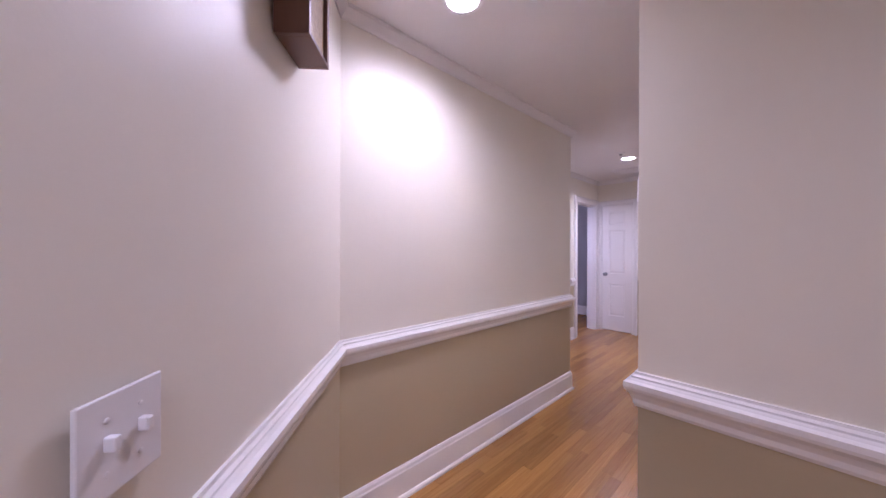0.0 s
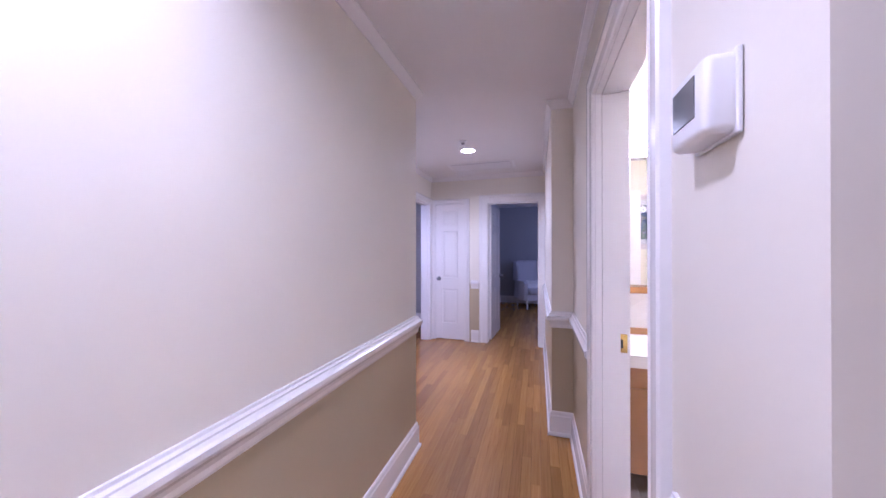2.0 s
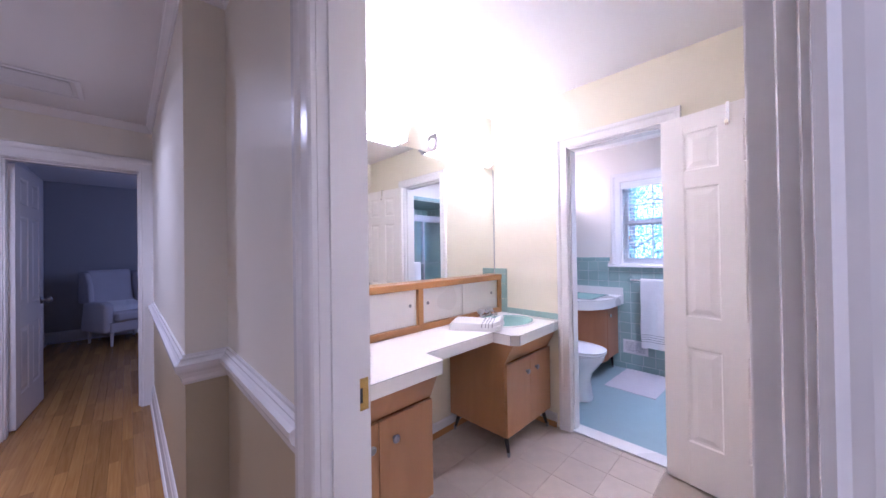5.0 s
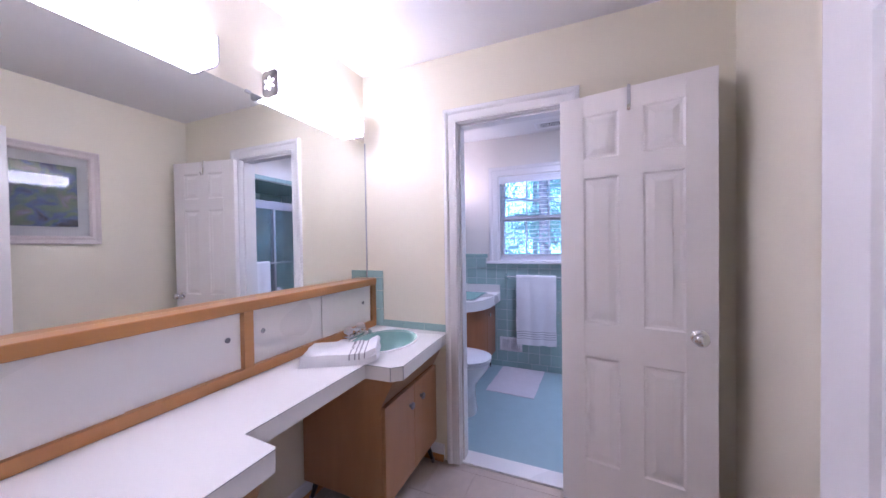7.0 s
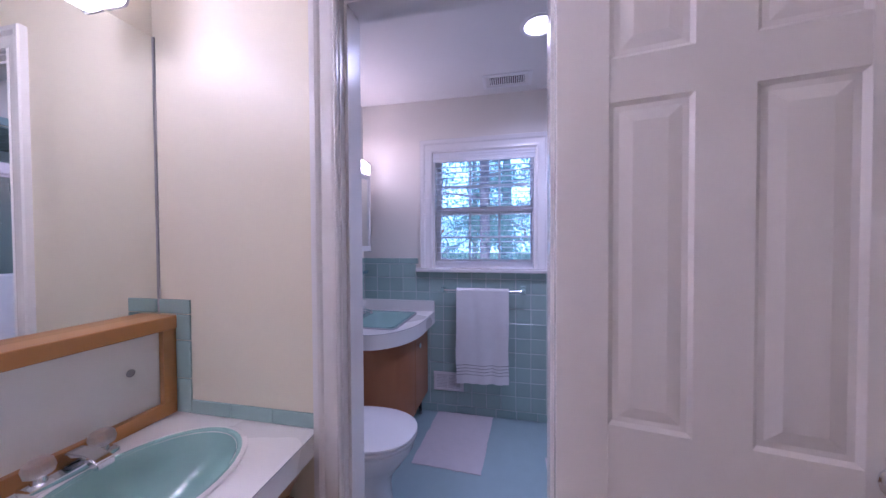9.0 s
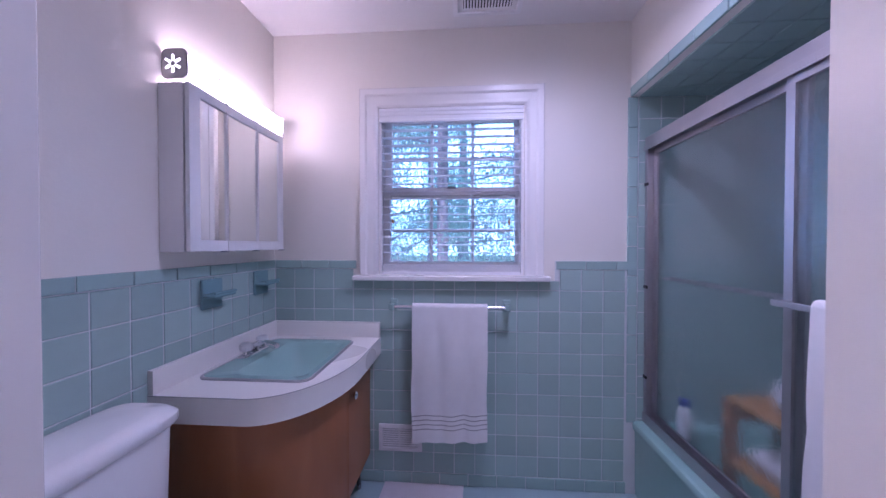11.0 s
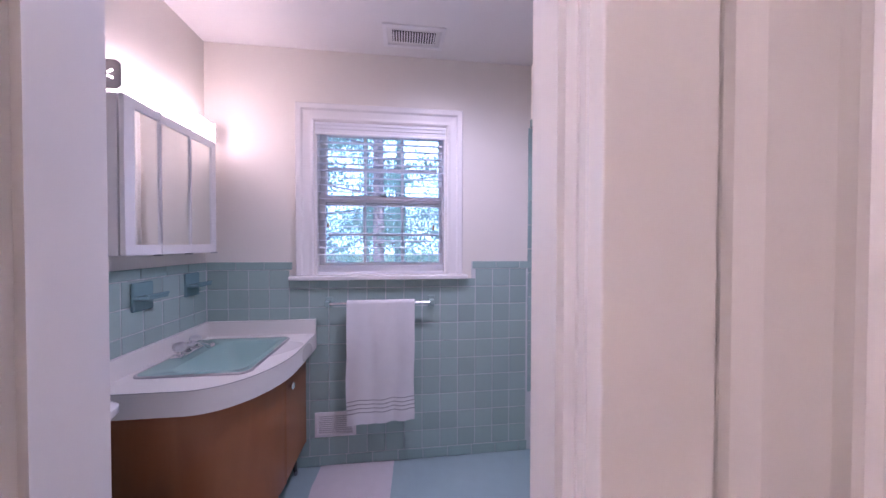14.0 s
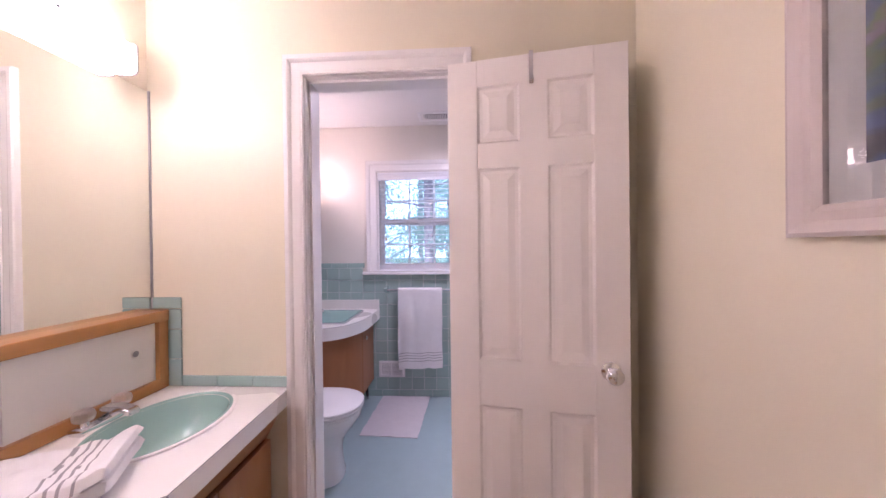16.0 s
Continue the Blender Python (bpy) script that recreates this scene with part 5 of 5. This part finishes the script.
part("basin", bowl(bmesh.new(), [(round_rect(BW + 0.079, WW - 0.089, 0.174, 0.756, 0.12), 0.386), (round_rect(BW + 0.10, WW - 0.11, 0.19, 0.74, 0.12), 0.33), (round_rect(BW + 0.16, WW - 0.19, 0.23, 0.70, 0.12), 0.10), (round_rect(BW + 0.26, WW - 0.30, 0.29, 0.64, 0.10), 0.06)]), "teal_enamel", tub, smooth=True)
bm = bmesh.new()
prof = [(0.872, 0.384), (0.882, 0.378), (0.886, 0.366), (0.884, 0.345), (0.874, 0.330), (0.872, 0.05), (0.868, 0.0), (0.845, 0.0), (0.845, 0.384)]
rows2 = [[bm.verts.new((x, y, z)) for y, z in prof] for x in (BW + 0.001, WW - 0.009)]
bm.faces.new(rows2[0]), bm.faces.new(rows2[1][::-1])
for k in range(len(prof)):
    bm.faces.new((rows2[0][k], rows2[0][(k + 1) % len(prof)], rows2[1][(k + 1) % len(prof)], rows2[1][k]))
part("apron", bm, "teal_enamel", tub, smooth=True)
sd = empty("shower_doors", "aluminium framed sliding shower doors of obscure glass", "shower door", pose(0, 0, 0))
TY = 0.808
X0, X1 = BW + 0.010, WW - 0.010
part("top_track", B(X0, X1, TY - 0.028, TY + 0.028, 1.782, 1.838, 0.004), "aluminium", sd)
part("top_lip", B(X0, X1, TY + 0.0285, TY + 0.033, 1.770, 1.796, 0.001), "aluminium", sd)
part("bottom_track", B(X0, X1, TY - 0.030, TY + 0.026, 0.3875, 0.415, 0.004), "aluminium", sd)
part("track_lip", B(X0, X1, TY + 0.026, TY + 0.030, 0.3875, 0.438, 0.001), "aluminium", sd)
for x0, x1 in ((X0, X0 + 0.022), (X1 - 0.022, X1)):
    j = part("wall_jamb", B(x0, x1, TY - 0.026, TY + 0.026, 0.415, 1.776, 0.003), "aluminium", sd)
    for z in (0.62, 1.08, 1.60):
        part("bumper", B(x0 - 0.003, x1 + 0.003, TY + 0.020, TY + 0.029, z - 0.008, z + 0.008, 0.003), "dark", j, "small black bumper")
for x0, x1, y in ((3.186, X1 - 0.024, TY - 0.012), (X0 + 0.024, 3.224, TY + 0.012)):
    bm = bmesh.new()
    for a in ((x0, x0 + 0.026, y - 0.008, y + 0.008, 0.42, 1.775), (x1 - 0.026, x1, y - 0.008, y + 0.008, 0.42, 1.775), (x0 + 0.026, x1 - 0.026, y - 0.008, y + 0.008, 0.42, 0.446), (x0 + 0.026, x1 - 0.026, y - 0.008, y + 0.008, 1.748, 1.775)):
        box(bm, *a)
    door = part("sliding_panel", bm, "aluminium", sd)
    p = part("glass_pane", B(x0 + 0.02, x1 - 0.02, y - 0.0025, y + 0.0025, 0.44, 1.755), "obscure_glass", door, "rippled obscure glass")
    p.visible_shadow = False
for y, x0, x1 in ((TY + 0.062, 2.52, 3.212), (TY - 0.055, 3.24, 3.86)):
    s = 1 if y > TY else -1
    rod = part("towel_rod", B(x0, x1, y - 0.006, y + 0.006, 1.120, 1.138, 0.003), "aluminium", sd)
    for x in (x0 + 0.012, x1 - 0.012):
        part("bracket", B(x - 0.008, x + 0.008, min(y, TY + s * 0.02), max(y, TY + s * 0.02), 1.122, 1.136), "aluminium", rod)
hung_towel("bath_towel", "plain white bath towel over the shower door rail", 0, 0.36, 0.62, 0.50, 0.012, Matrix(((-1, 0, 0, 2.908), (0, -1, 0, TY + 0.062), (0, 0, 1, 1.136), (0, 0, 0, 1))), ())
bt = empty("shampoo_bottle", "white plastic bottle with a blue cap on the tub rim", "bottle", pose(3.795, 0.720, 0.3865))
part("body", loft([([(x * 0.85, y) for x, y in ellipse(0, 0, r, r * 0.6, 24)], z) for r, z in ((0.036, 0), (0.040, 0.006), (0.041, 0.10), (0.034, 0.135), (0.018, 0.152))]), "white_plastic", bt, smooth=True)
part("cap", lathe(bmesh.new(), [(0.018, 0.1525), (0.019, 0.157), (0.018, 0.182), (0.012, 0.186)], None, 20), "bluecap", bt, "blue cap", True)

bench = empty("shower_bench", "brown wooden bath bench standing in the tub behind the glass", "bench", pose(3.42, 0.575, 0.0))
for z in (0.445, 0.690):
    for i in range(4):
        y = -0.115 + i * 0.062
        part("slat", B(-0.17, 0.17, y, y + 0.052, z - 0.018, z, 0.003), "birch_edge", bench)
for x in (-0.16, 0.16):
    for y in (-0.10, 0.11):
        part("leg", B(x - 0.018, x + 0.018, y - 0.018, y + 0.018, 0.075, 0.672, 0.004), "birch_dark", bench)
    part("side_rail", B(x - 0.012, x + 0.012, -0.08, 0.092, 0.60, 0.64), "birch_dark", bench)
puff = bmesh.new()
bmesh.ops.create_icosphere(puff, subdivisions=4, radius=0.062)
for v in puff.verts:
    v.co *= 1 + 0.22 * noise.noise(v.co * 60)
puff_ob = thing("bath_puff", puff, "towel", "white mesh bath puff on the wooden bench", "bath puff", smooth=True)
puff_ob.matrix_world = pose(3.42, 0.59, 0.748)
cloth = thing("folded_cloth", B(-0.12, 0.12, -0.09, 0.09, 0.0, 0.07, 0.03, 3), "towel", "folded white cloth on the lower shelf of the bench", "towel", smooth=True)
cloth.matrix_world = pose(3.42, 0.575, 0.446)

# ---- picture ----
pic = empty("framed_picture", "framed blue watercolour with a grey-washed wooden frame", "picture", pose(1.749 - 0.26, 0.801, 1.356))
FW, FH = 0.52, 0.66
part("frame", sweep(bmesh.new(), [(0, 0.002), (0, 0.018), (0.012, 0.026), (0.030, 0.022), (0.050, 0.030), (0.058, 0.026), (0.058, 0.002)], [(-FW / 2 + 0.058, 0.058), (-FW / 2 + 0.058, FH - 0.058), (FW / 2 - 0.058, FH - 0.058), (FW / 2 - 0.058, 0.058)], lambda u, v, o: (u, o, v), True), "driftwood", pic)
part("mat_board", B(-FW / 2 + 0.056, FW / 2 - 0.056, 0.002, 0.006, 0.056, FH - 0.056), "mat_board", pic, "pale grey mat board")
part("print", B(-FW / 2 + 0.113, FW / 2 - 0.113, 0.006, 0.0075, 0.120, FH - 0.120), "artwork", pic, "blurred blue and green painting")
part("glazing", B(-FW / 2 + 0.057, FW / 2 - 0.057, 0.010, 0.012, 0.057, FH - 0.057), "clear_glass", pic)

# ---- metal ornament on the counter ----
orn = empty("metal_ornament", "dark metal vine ornament standing on the counter", "ornament", pose(0.640, 2.560, CZ + 0.001))
part("base", lathe(bmesh.new(), [(0.055, 0), (0.058, 0.004), (0.050, 0.010), (0.012, 0.016)], None, 28), "pewter", orn, smooth=True)
for k in range(3):
    pts = [Vector((0.02 * math.sin(z * 16 + k * 2.1) + 0.012 * k - 0.012, 0.02 * math.cos(z * 14 + k * 2.1), z)) for z in [0.012 + 0.36 * i / 24 for i in range(25)]]
    bm = bmesh.new()
    rings = [[bm.verts.new(p + Vector((0.003 * math.cos(a), 0.003 * math.sin(a), 0))) for a in (0, 2.1, 4.2)] for p in pts]
    for a, b in zip(rings, rings[1:]):
        for i in range(3):
            bm.faces.new((a[i], a[(i + 1) % 3], b[(i + 1) % 3], b[i]))
    stem = part("stem", bm, "pewter", orn, smooth=True)
    for i in range(3, 24, 3):
        bm = bmesh.new()
        bmesh.ops.create_icosphere(bm, subdivisions=1, radius=0.012)
        bmesh.ops.transform(bm, matrix=Matrix.Translation(pts[i] + Vector((0.016 * math.cos(i * 1.7 + k), 0.016 * math.sin(i * 1.7 + k), 0))) @ Matrix.Rotation(i * 0.8, 4, "Y") @ Matrix.Diagonal((1, 0.45, 0.3, 1)), verts=bm.verts)
        part("leaf", bm, "pewter", stem)

# ---- bedroom ----
def soft_block(bm, outline, x0, x1, round_by, segments=3):
    """A cushion: an outline in (y, z) carried from x0 to x1, with its edges rounded."""
    rows3 = [[bm.verts.new((x, y, z)) for y, z in outline] for x in (x0, x1)]
    n3 = len(outline)
    bm.faces.new(rows3[0]), bm.faces.new(rows3[1][::-1])
    for i in range(n3):
        bm.faces.new((rows3[0][i], rows3[0][(i + 1) % n3], rows3[1][(i + 1) % n3], rows3[1][i]))
    bmesh.ops.recalc_face_normals(bm, faces=bm.faces)
    bmesh.ops.bevel(bm, geom=list(bm.edges), offset=round_by, segments=segments, affect="EDGES", profile=0.5)
    return bm


chair = empty("armchair", "pale upholstered wing armchair in the bedroom corner", "armchair", pose(0.035, 8.14, 0, 0, 0, 26))
U = "upholstery"
part("seat_base", B(-0.30, 0.30, -0.33, 0.30, 0.19, 0.34, 0.02, 3), U, chair, smooth=True)
part("seat_cushion", B(-0.245, 0.245, -0.37, 0.20, 0.345, 0.485, 0.04, 4), U, chair, smooth=True)
part("piping", B(-0.303, 0.303, -0.334, 0.20, 0.335, 0.344, 0.003), "grey_paint", chair, "dark welt under the cushion")
part("backrest", soft_block(bmesh.new(), [(0.17, 0.36), (0.27, 0.74), (0.32, 1.08), (0.38, 1.10), (0.40, 0.74), (0.33, 0.30)], -0.27, 0.27, 0.045), U, chair, smooth=True)
for x in (-0.31, 0.31):
    part("arm", soft_block(bmesh.new(), [(-0.31, 0.20), (-0.33, 0.60), (-0.22, 0.645), (0.22, 0.62), (0.30, 0.20)], x - 0.055, x + 0.055, 0.035), U, chair, smooth=True)
    part("wing", soft_block(bmesh.new(), [(0.10, 0.60), (0.13, 0.88), (0.22, 1.05), (0.38, 1.07), (0.40, 0.60)], x - 0.035, x + 0.035, 0.026), U, chair, smooth=True)
for x in (-0.27, 0.27):
    for y in (-0.29, 0.27):
        part("leg", lathe(bmesh.new(), [(0.014, 0), (0.024, 0.185), (0.026, 0.195)], Matrix.Translation((x, y, 0)), 12), "mat_board", chair, "pale wooden leg")
throw = bmesh.new()
NX, NY = 26, 20
sheets = []
for z_low in (0.0, 1.0):
    grid = []
    for i in range(NX + 1):
        for j in range(NY + 1):
            u, v = i / NX - 0.5, j / NY - 0.5
            e = max(0.0, min(1.0, (0.5 - abs(u)) / 0.14, (0.5 - abs(v)) / 0.16))
            puff_up = math.sqrt(1 - (1 - e) ** 2) * (0.09 + 0.03 * noise.noise((u * 6, v * 6, 2.0))) + 0.12 * max(0.0, v) * e
            grid.append(throw.verts.new((u * 0.42, v * 0.36, 0.001 + z_low * puff_up)))
    sheets.append(grid)
for grid, way in zip(sheets, (-1, 1)):
    for i in range(NX):
        for j in range(NY):
            a = i * (NY + 1) + j
            throw.faces.new([grid[a], grid[a + NY + 1], grid[a + NY + 2], grid[a + 1]][::way])
bmesh.ops.remove_doubles(throw, verts=throw.verts, dist=0.0005)
th2 = thing("throw_blanket", throw, "towel", "rumpled white throw lying on the armchair seat", "blanket", smooth=True)
th2.matrix_world = pose(0.05, 8.09, 0.486, 0, 0, 20)

# ---- outdoors ----
thing("ground", B(4.6, 400, -300, 300, -0.9, -0.6), "grass", "green lawn outside the window", "ground", kind=S)
M["driveway"] = material("driveway", (0.52, 0.50, 0.47), 0.9, spots=0.15, scale=1.5, bump=0.2, fine=60)
thing("driveway", B(6.4, 15.0, -60, 60, -0.6, -0.585), "driveway", "pale sunlit gravel drive outside the window", "road", kind=S)
thing("backdrop", B(60, 60.2, -70, 70, -0.6, 55), "far_sky", "pale bright sky beyond the trees", "sky", kind=S)


def tree(x, y, height, spread, girth, seed):
    rnd = random.Random(seed)
    ob = empty("tree", "tall leafy tree outside the bathroom window", "tree", pose(x, y, -0.6), "garden trees")
    bm = bmesh.new()
    lathe(bm, [(girth * 1.3, 0), (girth, 0.5), (girth * 0.85, height * 0.45), (girth * 0.45, height * 0.8), (girth * 0.1, height)], None, 12)
    for v in bm.verts:
        v.co.x += 0.12 * math.sin(v.co.z * 0.7 + seed)
    tips = []
    for i in range(14):
        z = height * (0.16 + 0.75 * i / 14)
        a, r = rnd.uniform(0, 6.28), spread * rnd.uniform(0.6, 1.0) * (1.1 - 0.6 * z / height)
        p, q = Vector((0.12 * math.sin(z * 0.7 + seed), 0, z)), Vector((r * math.cos(a), r * math.sin(a), z + r * rnd.uniform(0.0, 0.4)))
        d = (q - p).normalized()
        side = d.cross(Vector((0, 0, 1))).normalized()
        up = side.cross(d)
        rings = [[bm.verts.new(p.lerp(q, t) + (side * math.cos(b) + up * math.sin(b)) * w) for b in (0, 2.1, 4.2)] for t, w in ((0, girth * 0.3), (0.5, girth * 0.16), (1, 0.01))]
        for u, w in zip(rings, rings[1:]):
            for k in range(3):
                bm.faces.new((u[k], u[(k + 1) % 3], w[(k + 1) % 3], w[k]))
        tips += [p.lerp(q, t) for t in (0.35, 0.55, 0.75, 0.9, 1.0)]
    part("trunk", bm, "bark", ob, smooth=True)
    verts, faces = [], []
    for tip in tips:
        for _ in range(210):
            c = tip + Vector((rnd.gauss(0, 0.34), rnd.gauss(0, 0.34), rnd.gauss(-0.05, 0.26)))
            e = Euler((rnd.uniform(0, 6.28), rnd.uniform(0, 6.28), rnd.uniform(0, 6.28))).to_matrix()
            s = rnd.uniform(0.028, 0.055)
            k = len(verts)
            verts += [c + e @ Vector(p) * s for p in ((-1, 0, 0), (0, -0.45, 0.1), (1, 0, 0), (0, 0.45, 0.1))]
            faces.append((k, k + 1, k + 2, k + 3))
    me = bpy.data.meshes.new("crown")
    me.from_pydata([tuple(v) for v in verts], [], faces)
    me.materials.append(M["leaf"])
    crown = new("crown", me)
    crown.parent = ob


for x, y, hgt, sp, g, sd_ in ((8.6, 2.18, 9.0, 2.4, 0.12, 3), (11.5, 4.2, 8.5, 3.0, 0.2, 5), (12.5, -1.4, 8.0, 3.2, 0.2, 8), (9.4, 0.0, 8.5, 2.7, 0.11, 33), (13.0, 2.9, 9.0, 3.0, 0.10, 36), (16.0, 1.8, 9.5, 3.6, 0.25, 11), (10.5, -3.8, 7.0, 2.8, 0.18, 14), (15.0, 6.2, 8.0, 3.2, 0.2, 21), (18.0, -2.6, 9.0, 3.6, 0.22, 27)):
    tree(x, y, hgt, sp, g, sd_)

# ---- floors, piece by piece ----
def plank_mesh():
    bm = B(0, 1, 0, 1, -0.018, 0.0)
    me = bpy.data.meshes.new("plank")
    top = [e for e in bm.edges if all(v.co.z > -0.001 for v in e.verts)]
    bm.to_mesh(me)
    bm.free()
    me.materials.append(M["oak"])
    return me


oak_floor = thing("floor_hall", B(FX, HX, -1.6, 5.04, -0.0195, -0.0165), "oak_base", "honey oak strip floor of the hall", "floor", kind=S)
shared = plank_mesh()
STRIP = 0.0572
rnd = random.Random(4)
rest_v, rest_f = [], []


def rest_board(x0, x1, y0, y1):
    k = len(rest_v)
    g = 0.0006
    rest_v.extend([(x0 + g, y0 + g, 0), (x1 - g, y0 + g, 0), (x1 - g, y1 - g, 0), (x0 + g, y1 - g, 0), (x0 + g, y0 + g, -0.016), (x1 - g, y0 + g, -0.016), (x1 - g, y1 - g, -0.016), (x0 + g, y1 - g, -0.016)])
    rest_f.extend([(k, k + 1, k + 2, k + 3), (k, k + 4, k + 5, k + 1), (k + 1, k + 5, k + 6, k + 2), (k + 2, k + 6, k + 7, k + 3), (k + 3, k + 7, k + 4, k)])


x = -3.5
while x < 2.4:
    x1 = min(x + STRIP, 2.4)
    y = -2.5 + rnd.uniform(-1, 0)
    while y < 8.66:
        length = rnd.uniform(0.35, 1.25)
        y0, y1 = max(y, -2.5), min(y + length, 8.66)
        y += length
        if y1 - y0 < 0.02:
            continue
        xm, ym = (x + x1) / 2, (y0 + y1) / 2
        if xm > 0.46 and 0.66 < ym < 5.0 or xm < -1.5 and (ym < 2.3 or ym > 5.9) or xm < -0.85 and (ym < 2.2 or ym > 6.0):
            continue
        near = FX - 0.02 < xm < 0.45 and -0.6 < ym < 4.95
        if not near:
            rest_board(x, x1, y0, y1)
            continue
        ob = new("plank", shared)
        ob.location = (x + 0.0004, y0 + 0.0004, rnd.uniform(-0.0003, 0.0))
        ob.scale = (x1 - x - 0.0008, y1 - y0 - 0.0008, 0.9)
        ob.parent = oak_floor
    x = x1
me = bpy.data.meshes.new("floor_boards")
me.from_pydata(rest_v, [], rest_f)
me.materials.append(M["oak_joined"])
tagged(new("floor_boards", me), "honey oak strip floor of the lobby and bedrooms", "floor", kind="stuff")

van = bpy.data.objects["floor_vanity"]
bm = B(0, 0.2275, 0, 0.2275, -0.003, 0.0)
bmesh.ops.bevel(bm, geom=[e for e in bm.edges if all(v.co.z > -0.001 for v in e.verts)], offset=0.0012, segments=1, affect="EDGES")
vt = bpy.data.meshes.new("tile")
bm.to_mesh(vt)
bm.free()
vt.materials.append(M["vinyl"])
for i in range(9):
    for j in range(10):
        ob = new("tile", vt)
        ob.location = (0.452 + 0.2290 * i, 0.62 + 0.2290 * j, -0.0006)
        if ob.location.x + 0.2275 > DW + 0.10:
            ob.scale.x = (DW + 0.002 - ob.location.x) / 0.2275
        ob.parent = van
